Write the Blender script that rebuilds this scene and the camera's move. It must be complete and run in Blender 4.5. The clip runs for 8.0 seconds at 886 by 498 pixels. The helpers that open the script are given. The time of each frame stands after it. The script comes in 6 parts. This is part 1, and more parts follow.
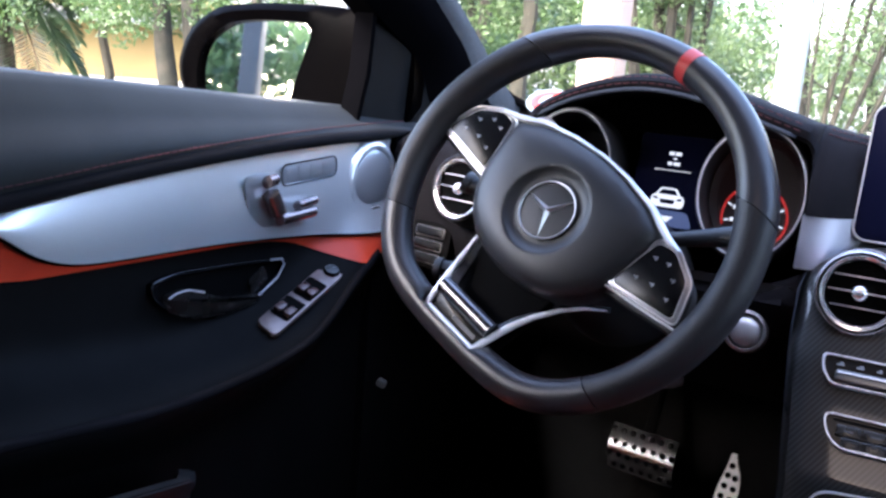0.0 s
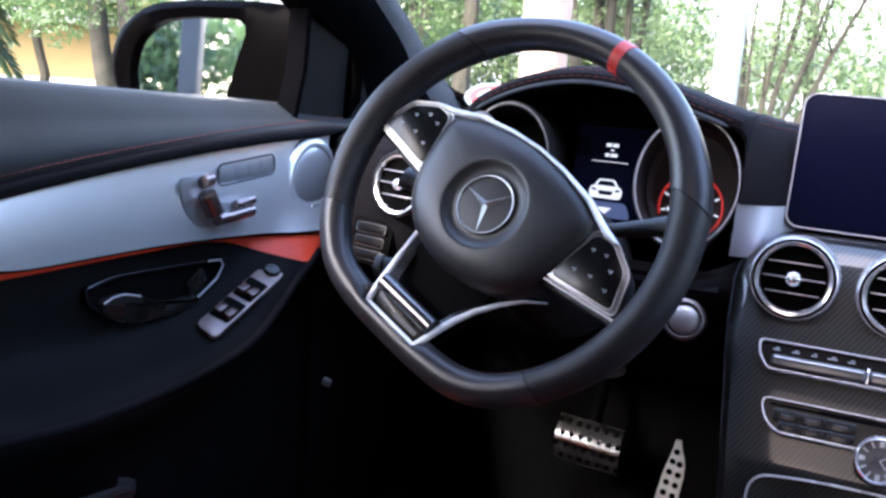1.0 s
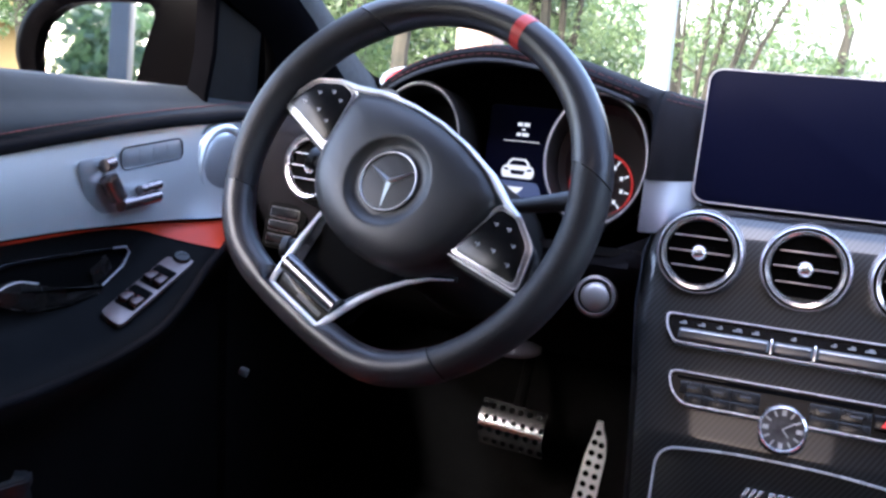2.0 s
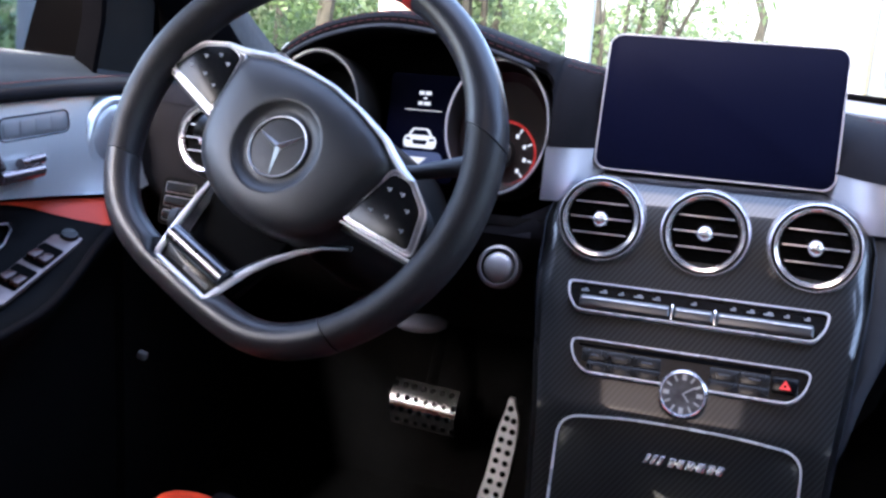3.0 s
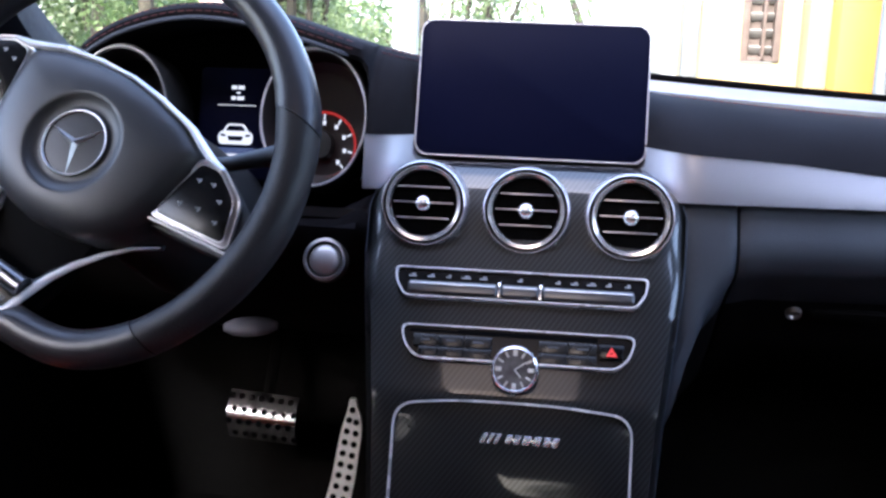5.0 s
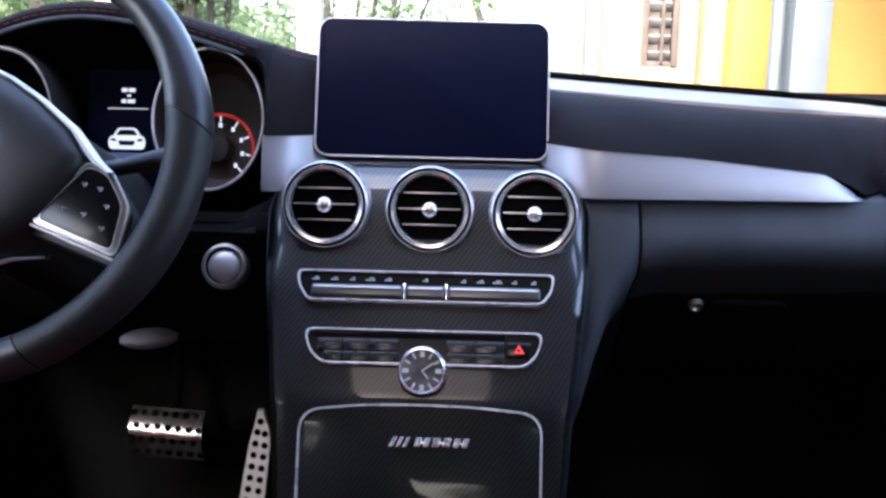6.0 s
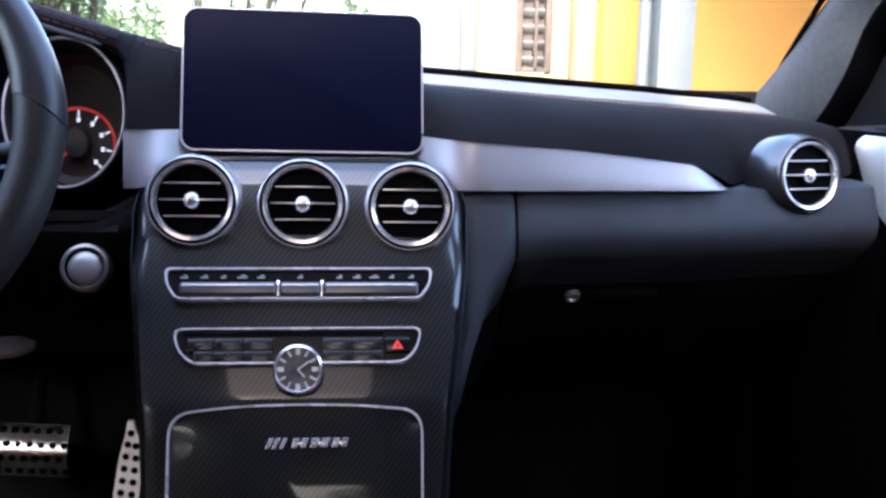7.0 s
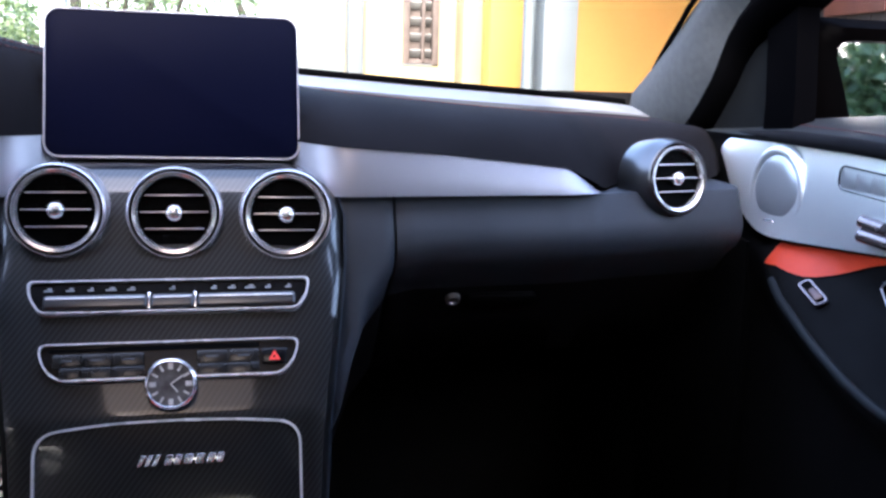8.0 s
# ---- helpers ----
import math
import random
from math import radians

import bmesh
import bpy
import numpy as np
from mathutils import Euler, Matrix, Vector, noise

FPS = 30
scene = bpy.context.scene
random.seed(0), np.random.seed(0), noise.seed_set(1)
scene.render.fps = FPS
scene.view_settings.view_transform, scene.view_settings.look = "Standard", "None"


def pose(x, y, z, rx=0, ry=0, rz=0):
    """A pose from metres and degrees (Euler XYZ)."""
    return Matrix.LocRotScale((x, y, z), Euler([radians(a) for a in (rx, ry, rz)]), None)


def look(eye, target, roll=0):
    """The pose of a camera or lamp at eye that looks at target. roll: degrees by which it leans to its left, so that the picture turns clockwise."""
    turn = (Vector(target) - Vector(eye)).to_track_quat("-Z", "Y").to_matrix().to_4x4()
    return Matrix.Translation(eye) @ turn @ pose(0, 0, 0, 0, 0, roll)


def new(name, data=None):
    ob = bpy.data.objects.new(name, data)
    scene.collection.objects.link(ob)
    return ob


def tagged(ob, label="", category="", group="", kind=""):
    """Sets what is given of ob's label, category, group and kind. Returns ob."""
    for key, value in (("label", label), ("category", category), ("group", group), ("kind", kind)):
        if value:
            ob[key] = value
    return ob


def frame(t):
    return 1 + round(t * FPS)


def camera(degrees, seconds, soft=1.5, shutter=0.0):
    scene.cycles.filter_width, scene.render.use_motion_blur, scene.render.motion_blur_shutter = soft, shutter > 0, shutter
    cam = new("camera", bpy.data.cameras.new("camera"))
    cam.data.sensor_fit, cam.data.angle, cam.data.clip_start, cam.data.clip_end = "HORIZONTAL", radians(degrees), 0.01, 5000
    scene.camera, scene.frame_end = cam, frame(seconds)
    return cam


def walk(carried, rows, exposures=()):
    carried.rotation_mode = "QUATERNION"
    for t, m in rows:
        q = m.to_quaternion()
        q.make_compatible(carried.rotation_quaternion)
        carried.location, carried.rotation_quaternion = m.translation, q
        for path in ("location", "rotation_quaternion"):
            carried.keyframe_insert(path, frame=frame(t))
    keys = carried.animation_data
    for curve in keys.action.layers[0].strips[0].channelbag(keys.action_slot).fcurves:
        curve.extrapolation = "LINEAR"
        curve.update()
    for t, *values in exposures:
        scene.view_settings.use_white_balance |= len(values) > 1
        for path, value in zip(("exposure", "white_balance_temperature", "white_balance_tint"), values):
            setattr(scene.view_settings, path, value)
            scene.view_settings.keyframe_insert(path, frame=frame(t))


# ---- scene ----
cam = camera(50.4, 8.0, 2.7)
PATH = [
    (0, (-0.043, 0.061, 1.123), (-0.955, 1.791, 0.709), 4.7),
    (0.5, (-0.045, 0.061, 1.122), (-0.906, 1.817, 0.705), 4.0),
    (1, (-0.037, 0.069, 1.124), (-0.851, 1.848, 0.707), 3.9),
    (1.5, (-0.021, 0.077, 1.117), (-0.784, 1.879, 0.704), 3.7),
    (3, (0.016, 0.125, 1.082), (-0.542, 1.998, 0.655), 3.7),
    (3.5, (0.022, 0.13, 1.074), (-0.451, 2.024, 0.64), 3.5),
    (4, (0.026, 0.133, 1.07), (-0.359, 2.048, 0.64), 3.0),
    (5.5, (0.035, 0.149, 1.048), (-0.12, 2.11, 0.684), 1.3),
    (6, (0.039, 0.157, 1.044), (-0.013, 2.124, 0.685), 1.1),
    (6.5, (0.042, 0.166, 1.033), (0.116, 2.135, 0.687), 1.0),
    (7, (0.045, 0.171, 1.029), (0.243, 2.132, 0.689), 1.1),
    (7.5, (0.046, 0.173, 1.042), (0.376, 2.113, 0.683), 1.7),
    (8, (0.058, 0.173, 1.044), (0.483, 2.095, 0.69), 1.5),
]
walk(cam, [(t, look(eye, target, roll)) for t, eye, target, roll in PATH], ((0, 4.27, 6200, 18), (4.2, 4.27, 6200, 18), (5.6, 4.14, 6200, 18), (8, 4.06, 6200, 18)))

# ---- light ----
world = bpy.data.worlds.new("sky")
scene.world = world
world.use_nodes = True
wn = world.node_tree.nodes
sky = wn.new("ShaderNodeTexSky")
sky.sky_type = "NISHITA"
sky.sun_disc = False
sky.dust_density = 4.0
SUN_ELEVATION, SUN_AZIMUTH = radians(38), radians(192)   # azimuth clockwise from ahead
sky.sun_elevation, sky.sun_rotation = SUN_ELEVATION, SUN_AZIMUTH
wn["Background"].inputs["Strength"].default_value = 0.15
world.node_tree.links.new(sky.outputs["Color"], wn["Background"].inputs["Color"])
sun = new("sun", bpy.data.lights.new("sun", "SUN"))
sun.data.energy, sun.data.angle, sun.data.color = 0.8, radians(12), (1.0, 0.95, 0.86)
sun_from = Vector((math.sin(SUN_AZIMUTH) * math.cos(SUN_ELEVATION), math.cos(SUN_AZIMUTH) * math.cos(SUN_ELEVATION), math.sin(SUN_ELEVATION)))
sun.matrix_world = look(sun_from * 30, (0, 0, 0))


# ---- materials ----
def material(name, base, rough=0.5, metal=0.0, second=None, scale=8.0, grain=0.0, grain_scale=600.0, coat=0.0, spec=0.5, rough_var=0.06, emit=None, glow=1.0):
    m = bpy.data.materials.new(name)
    m.use_nodes = True
    nt, b = m.node_tree, m.node_tree.nodes["Principled BSDF"]
    b.inputs["Base Color"].default_value = (*base, 1)
    b.inputs["Roughness"].default_value = rough
    b.inputs["Metallic"].default_value = metal
    b.inputs["Specular IOR Level"].default_value = spec
    b.inputs["Coat Weight"].default_value = coat
    b.inputs["Coat Roughness"].default_value = 0.06
    co = nt.nodes.new("ShaderNodeTexCoord")
    n = nt.nodes.new("ShaderNodeTexNoise")
    n.inputs["Scale"].default_value, n.inputs["Detail"].default_value = scale, 6
    nt.links.new(co.outputs["Object"], n.inputs["Vector"])
    ramp = nt.nodes.new("ShaderNodeValToRGB")
    other = second or tuple(c * 0.7 for c in base)
    ramp.color_ramp.elements[0].position, ramp.color_ramp.elements[1].position = 0.35, 0.65
    ramp.color_ramp.elements[0].color, ramp.color_ramp.elements[1].color = (*base, 1), (*other, 1)
    nt.links.new(n.outputs["Fac"], ramp.inputs["Fac"])
    nt.links.new(ramp.outputs["Color"], b.inputs["Base Color"])
    mr = nt.nodes.new("ShaderNodeMapRange")
    mr.inputs["To Min"].default_value, mr.inputs["To Max"].default_value = max(0.02, rough - rough_var), min(1, rough + rough_var)
    nt.links.new(n.outputs["Fac"], mr.inputs["Value"])
    nt.links.new(mr.outputs["Result"], b.inputs["Roughness"])
    if grain:
        v = nt.nodes.new("ShaderNodeTexVoronoi")
        v.inputs["Scale"].default_value = grain_scale
        nt.links.new(co.outputs["Object"], v.inputs["Vector"])
        bump = nt.nodes.new("ShaderNodeBump")
        bump.inputs["Strength"].default_value, bump.inputs["Distance"].default_value = grain, 0.0006
        nt.links.new(v.outputs["Distance"], bump.inputs["Height"])
        nt.links.new(bump.outputs["Normal"], b.inputs["Normal"])
    if emit:
        b.inputs["Emission Color"].default_value = (*emit, 1)
        b.inputs["Emission Strength"].default_value = glow
    return m


def carbon_material():
    """Clear-coated twill: diagonal bands of two dark greys."""
    m = material("carbon_fibre", (0.03, 0.03, 0.03), 0.32, coat=0.9, spec=0.3)
    nt, b = m.node_tree, m.node_tree.nodes["Principled BSDF"]
    co = nt.nodes.new("ShaderNodeTexCoord")
    mp = nt.nodes.new("ShaderNodeMapping")
    mp.inputs["Rotation"].default_value = (0, radians(-38), 0)
    nt.links.new(co.outputs["Object"], mp.inputs["Vector"])
    w = nt.nodes.new("ShaderNodeTexWave")
    w.bands_direction = "X"
    w.inputs["Scale"].default_value, w.inputs["Distortion"].default_value = 78.0, 0.25
    nt.links.new(mp.outputs["Vector"], w.inputs["Vector"])
    r = nt.nodes.new("ShaderNodeValToRGB")
    r.color_ramp.elements[0].position, r.color_ramp.elements[1].position = 0.3, 0.7
    r.color_ramp.elements[0].color, r.color_ramp.elements[1].color = (0.003, 0.003, 0.0032, 1), (0.0165, 0.0168, 0.0178, 1)
    nt.links.new(w.outputs["Fac"], r.inputs["Fac"])
    nt.links.new(r.outputs["Color"], b.inputs["Base Color"])
    return m


def brushed_material(name, base, rough, axis, metal):
    """Brushed aluminium: fine streaks along one axis."""
    m = material(name, base, rough, metal, tuple(c * 0.93 for c in base), 5.0, rough_var=0.05)
    nt, b = m.node_tree, m.node_tree.nodes["Principled BSDF"]
    co = nt.nodes.new("ShaderNodeTexCoord")
    mp = nt.nodes.new("ShaderNodeMapping")
    s = [900.0, 900.0, 900.0]
    s[axis] = 12.0
    mp.inputs["Scale"].default_value = s
    nt.links.new(co.outputs["Object"], mp.inputs["Vector"])
    n = nt.nodes.new("ShaderNodeTexNoise")
    n.inputs["Scale"].default_value = 1.0
    nt.links.new(mp.outputs["Vector"], n.inputs["Vector"])
    bump = nt.nodes.new("ShaderNodeBump")
    bump.inputs["Strength"].default_value, bump.inputs["Distance"].default_value = 0.08, 0.0001
    nt.links.new(n.outputs["Fac"], bump.inputs["Height"])
    nt.links.new(bump.outputs["Normal"], b.inputs["Normal"])
    return m


def glass_material(name, tint, gloss):
    m = bpy.data.materials.new(name)
    m.use_nodes = True
    nt = m.node_tree
    nt.nodes.remove(nt.nodes["Principled BSDF"])
    t, g, mix, f, w, k = (nt.nodes.new(k) for k in ("ShaderNodeBsdfTransparent", "ShaderNodeBsdfGlossy", "ShaderNodeMixShader", "ShaderNodeLayerWeight", "ShaderNodeMath", "ShaderNodeMath"))
    t.inputs["Color"].default_value = (*tint, 1)
    g.inputs["Roughness"].default_value = gloss
    w.operation, w.inputs[1].default_value = "POWER", 5.0
    k.operation, k.inputs[1].default_value, k.inputs[2].default_value = "MULTIPLY_ADD", 0.15, 0.006
    nt.links.new(f.outputs["Facing"], w.inputs[0])
    nt.links.new(w.outputs[0], k.inputs[0])
    nt.links.new(k.outputs[0], mix.inputs["Fac"])
    nt.links.new(t.outputs["BSDF"], mix.inputs[1])
    nt.links.new(g.outputs["BSDF"], mix.inputs[2])
    nt.links.new(mix.outputs["Shader"], nt.nodes["Material Output"].inputs["Surface"])
    return m


def leaf_material(name, base, second):
    m = material(name, base, 0.5, 0.0, second, 1.3)
    m.node_tree.nodes["Principled BSDF"].inputs["Subsurface Weight"].default_value = 0.0
    nt, b = m.node_tree, m.node_tree.nodes["Principled BSDF"]
    tr, mix = nt.nodes.new("ShaderNodeBsdfTranslucent"), nt.nodes.new("ShaderNodeMixShader")
    tr.inputs["Color"].default_value = (*[min(1, c * 1.6) for c in second], 1)
    mix.inputs["Fac"].default_value = 0.35
    nt.links.new(b.outputs["BSDF"], mix.inputs[1])
    nt.links.new(tr.outputs["BSDF"], mix.inputs[2])
    nt.links.new(mix.outputs["Shader"], nt.nodes["Material Output"].inputs["Surface"])
    return m


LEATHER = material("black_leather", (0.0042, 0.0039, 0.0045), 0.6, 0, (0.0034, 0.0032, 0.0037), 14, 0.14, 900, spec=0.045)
PAD = material("dash_leather", (0.0066, 0.006, 0.0076), 0.85, 0, (0.005, 0.0045, 0.0057), 10, 0.3, 700, spec=0.08)
WHEEL_SMOOTH = material("smooth_wheel_leather", (0.023, 0.0205, 0.0235), 0.36, 0, (0.0155, 0.014, 0.016), 30, 0.08, 1100, spec=0.5)
WHEEL_GRIP = material("perforated_wheel_leather", (0.015, 0.0135, 0.015), 0.5, 0, (0.012, 0.0105, 0.012), 30, 0.35, 520, spec=0.35)
SOFT_BLACK = material("soft_black_plastic", (0.009, 0.009, 0.010), 0.5, 0, (0.007, 0.007, 0.008), 20, 0.12, 1200)
HUB = material("hub_cover", (0.0185, 0.0178, 0.0195), 0.44, 0, (0.0157, 0.015, 0.0163), 20, 0.1, 1300)
GLOSS_BLACK = material("gloss_black_plastic", (0.005, 0.005, 0.006), 0.22, spec=0.28)
# near black: the shade inside recesses is put into this colour
CAVITY = material("recess_shade_black", (0.002, 0.0019, 0.0021), 0.8, spec=0.05)
CARPET = material("black_carpet", (0.0032, 0.0031, 0.0035), 0.95, 0, (0.0022, 0.0022, 0.0025), 60, 0.8, 500, spec=0.1)
SATIN = material("satin_silver", (0.79, 0.76, 0.77), 0.3, 0.6, (0.71, 0.68, 0.69), 12)
DARK_SATIN = material("dark_satin_metal", (0.17, 0.17, 0.18), 0.24, 0.9, (0.14, 0.14, 0.15), 20)
PEDAL_STEEL = material("pedal_steel", (0.5, 0.5, 0.53), 0.24, 0.97, (0.5, 0.5, 0.53), 30)
CHROME = material("chrome", (0.9, 0.88, 0.89), 0.16, 0.75, (0.82, 0.8, 0.81), 20)
RING_METAL = material("polished_vent_metal", (0.88, 0.85, 0.87), 0.25, 0.8, (0.8, 0.77, 0.79), 12)
DOOR_TRIM = brushed_material("brushed_door_aluminium", (0.67, 0.695, 0.705), 0.32, 1, 0.65)
DASH_TRIM = brushed_material("brushed_dash_aluminium", (0.305, 0.305, 0.35), 0.42, 0, 0.75)
RIM_METAL = material("tablet_rim_metal", (0.5, 0.5, 0.54), 0.35, 0.5, (0.45, 0.45, 0.49), 16)
FRAME_METAL = material("bright_frame_metal", (0.8, 0.8, 0.82), 0.28, 0.4, (0.72, 0.72, 0.74), 30)
BUTTON_METAL = material("brushed_button_metal", (0.46, 0.45, 0.46), 0.42, 0.6, (0.4, 0.39, 0.4), 40)
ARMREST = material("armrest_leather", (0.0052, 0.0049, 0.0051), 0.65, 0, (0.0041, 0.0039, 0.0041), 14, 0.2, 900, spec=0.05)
EMBLEM = material("emblem_metal", (0.48, 0.48, 0.49), 0.34, 0.75, (0.42, 0.42, 0.43), 40)
WINDOW_KEYS = material("brown_grey_switch_panel", (0.22, 0.165, 0.152), 0.36, 0.35, (0.18, 0.135, 0.124), 30)
ROCKER = material("warm_reddish_rocker", (0.11, 0.066, 0.06), 0.24, 0.35, (0.09, 0.054, 0.049), 30)
DIAL_FACE = material("dark_red_dial_face", (0.004, 0.0022, 0.0025), 0.6, emit=(1.0, 0.12, 0.12), glow=0.00012)
CARBON = carbon_material()
RED_LEATHER = material("red_leather", (0.62, 0.055, 0.02), 0.45, 0, (0.5, 0.04, 0.015), 14, 0.2, 900, spec=0.25)
RED_MARK = material("red_wheel_band", (0.6, 0.04, 0.03), 0.45)
RED_THREAD = material("red_thread", (0.095, 0.019, 0.022), 0.8)
PALE_THREAD = material("faded_red_thread", (0.12, 0.05, 0.056), 0.8)
GREY_FABRIC = material("grey_pillar_cloth", (0.045, 0.051, 0.057), 0.9, 0, (0.037, 0.043, 0.049), 90, 0.5, 900, spec=0.15)
HEADLINER = material("dark_headliner", (0.075, 0.078, 0.084), 0.95, 0, (0.067, 0.07, 0.075), 60, 0.3, 700, spec=0.1)
SCREEN = material("dark_display_glass", (0.0026, 0.0031, 0.0115), 0.4, 0, (0.0022, 0.0028, 0.0105), 6, spec=0.02)
RUBBER = material("black_rubber", (0.0016, 0.0016, 0.002), 0.8, spec=0.0)
GREY_PLASTIC = material("grey_plastic", (0.125, 0.132, 0.145), 0.5)
GREY_BUTTON = material("dark_grey_button", (0.014, 0.0125, 0.012), 0.27, 0, (0.011, 0.009, 0.008), 40, spec=0.5)
ICON = material("pale_print", (0.36, 0.36, 0.37), 0.6)
WHITE_GLOW = material("white_display_light", (0.1, 0.1, 0.1), 0.5, emit=(0.8, 0.88, 1.0), glow=0.06)
BLUE_GLOW = material("blue_display_light", (0.01, 0.02, 0.05), 0.5, emit=(0.25, 0.38, 0.85), glow=0.012)
RED_GLOW = material("red_gauge_light", (0.2, 0.01, 0.01), 0.5, emit=(1.0, 0.06, 0.05), glow=0.02)
HAZARD = material("red_hazard_print", (0.7, 0.04, 0.04), 0.4, emit=(1.0, 0.06, 0.05), glow=0.035)
SILVER_FACE = material("clock_dial_metal", (0.2, 0.185, 0.19), 0.36, 0.4, (0.1, 0.09, 0.095), 90)
MIRROR = material("mirror_glass", (0.9, 0.92, 0.93), 0.02, 1.0, (0.88, 0.9, 0.91), 3, rough_var=0.0)
PAINT_BLACK = material("dark_body_paint", (0.0004, 0.0003, 0.0004), 0.4, 0.0, (0.0003, 0.0003, 0.0004), 6, spec=0.004)
DARK_STEEL = material("dark_painted_steel", (0.02, 0.026, 0.034), 0.6, 0, (0.016, 0.021, 0.028), 3)
SWITCH_METAL = material("warm_switch_metal", (0.30, 0.24, 0.235), 0.26, 0.85, (0.24, 0.19, 0.185), 30)
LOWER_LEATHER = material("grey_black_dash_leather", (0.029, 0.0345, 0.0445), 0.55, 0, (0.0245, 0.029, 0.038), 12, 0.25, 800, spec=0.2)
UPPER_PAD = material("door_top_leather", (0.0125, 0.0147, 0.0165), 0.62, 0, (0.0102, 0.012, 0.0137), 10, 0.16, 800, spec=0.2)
SAIL = material("dark_corner_plastic", (0.0014, 0.0017, 0.0021), 0.75, 0, (0.0011, 0.0014, 0.0017), 20, 0.2, 1200, spec=0.12)
GRILLE = brushed_material("loudspeaker_mesh", (0.46, 0.48, 0.5), 0.3, 1, 0.7)
DIM_PRINT = material("dim_grey_print", (0.08, 0.08, 0.085), 0.6)
ACCEL_STEEL = material("bright_pedal_steel", (0.85, 0.85, 0.88), 0.35, 0.2, (0.68, 0.68, 0.7), 30)
OCHRE = material("ochre_plaster", (0.16, 0.122, 0.05), 0.85, 0, (0.14, 0.105, 0.043), 1.0, 0.3, 120)
DARK_BOARD = material("dark_brown_boards", (0.012, 0.011, 0.012), 0.8, 0, (0.009, 0.008, 0.008), 3, spec=0.2)
SIGN_RED = material("faded_red_sign", (0.045, 0.010, 0.007), 0.7, 0, (0.035, 0.008, 0.006), 6)
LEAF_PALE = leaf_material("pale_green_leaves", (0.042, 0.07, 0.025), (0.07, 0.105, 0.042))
BRIGHT = material("bright_polished_trim", (0.9, 0.88, 0.89), 0.25, 0.2, (0.84, 0.82, 0.83), 20)
MID_SATIN = material("grey_satin_metal", (0.40, 0.39, 0.40), 0.3, 0.85, (0.34, 0.33, 0.34), 16)
ROOF_GLASS = glass_material("brown_roof_glass", (0.05, 0.0475, 0.0465), 0.0)
# tint set to dim the light through the unseen rear panes
TINTED = glass_material("light_cutting_rear_glass", (0.3, 0.31, 0.3), 0.0)
POD_METAL = material("pod_satin_metal", (0.13, 0.13, 0.135), 0.3, 0.9, (0.11, 0.11, 0.115), 16)
SIGN_PRINT = material("faded_sign_print", (0.09, 0.06, 0.05), 0.8)
PALM_GREEN = leaf_material("palm_green", (0.02, 0.045, 0.022), (0.05, 0.085, 0.04))
DRY_FROND = material("dry_frond", (0.10, 0.066, 0.04), 0.9, 0, (0.07, 0.045, 0.028), 9)
LEVER_GREY = material("grey_lever_plastic", (0.13, 0.12, 0.13), 0.5, 0, (0.11, 0.1, 0.11), 20)
GLASS = glass_material("car_glass", (0.93, 0.96, 0.95), 0.0)
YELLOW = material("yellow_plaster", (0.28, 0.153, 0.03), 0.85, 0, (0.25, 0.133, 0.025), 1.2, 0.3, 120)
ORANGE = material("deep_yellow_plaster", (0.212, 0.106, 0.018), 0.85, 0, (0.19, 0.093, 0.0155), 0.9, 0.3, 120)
CREAM = material("cream_plaster", (0.185, 0.152, 0.08), 0.85, 0, (0.208, 0.171, 0.093), 1.0, 0.3, 120)
GREY_PAINT = material("grey_blue_painted_steel", (0.055, 0.069, 0.076), 0.6, 0, (0.045, 0.057, 0.063), 2.0, 0.2, 90)
WHITE_PAINT = material("white_painted_post", (0.19, 0.225, 0.24), 0.6, 0, (0.165, 0.197, 0.212), 2.0)
SHUTTER = material("dark_wood_louvre", (0.055, 0.041, 0.034), 0.7, 0, (0.04, 0.03, 0.025), 12)
BARK = material("olive_bark", (0.023, 0.0205, 0.0135), 0.95, 0, (0.009, 0.0095, 0.006), 7, 1.0, 40)
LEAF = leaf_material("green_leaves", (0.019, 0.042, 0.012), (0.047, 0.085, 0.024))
LEAF_DARK = leaf_material("dark_green_leaves", (0.028, 0.058, 0.024), (0.06, 0.105, 0.045))
PAVING = material("pale_concrete", (0.24, 0.225, 0.2), 0.95, 0, (0.19, 0.175, 0.155), 1.5, 0.4, 60)
ROOF_TIN = material("weathered_tin_roof", (0.15, 0.155, 0.15), 0.7, 0, (0.12, 0.12, 0.115), 3)
EDGE_BOARD = material("tan_edge_board", (0.15, 0.1, 0.075), 0.8, 0, (0.12, 0.08, 0.06), 5)
PINK_POST = material("pale_pink_post", (0.3, 0.22, 0.185), 0.8, 0, (0.25, 0.185, 0.155), 3)


# ---- mesh helpers ----
def origin(ob):
    o = Vector((0, 0, 0))
    while ob:
        o += ob.location
        ob = ob.parent
    return o


def mesh_object(name, bm, mat, parent=None, smooth=40):
    """Links a bmesh given in world coordinates as one object."""
    bmesh.ops.recalc_face_normals(bm, faces=bm.faces)
    me = bpy.data.meshes.new(name)
    bm.to_mesh(me)
    bm.free()
    me.materials.append(mat)
    if smooth:
        me.polygons.foreach_set("use_smooth", [True] * len(me.polygons))
        me.set_sharp_from_angle(angle=radians(smooth))
    ob = new(name, me)
    if parent:
        ob.parent = parent
        me.transform(Matrix.Translation(-origin(parent)))
    return ob


def part(name, bm, mat, parent, label="", smooth=40):
    ob = mesh_object(name, bm, mat, parent, smooth)
    return tagged(ob, label) if label else ob


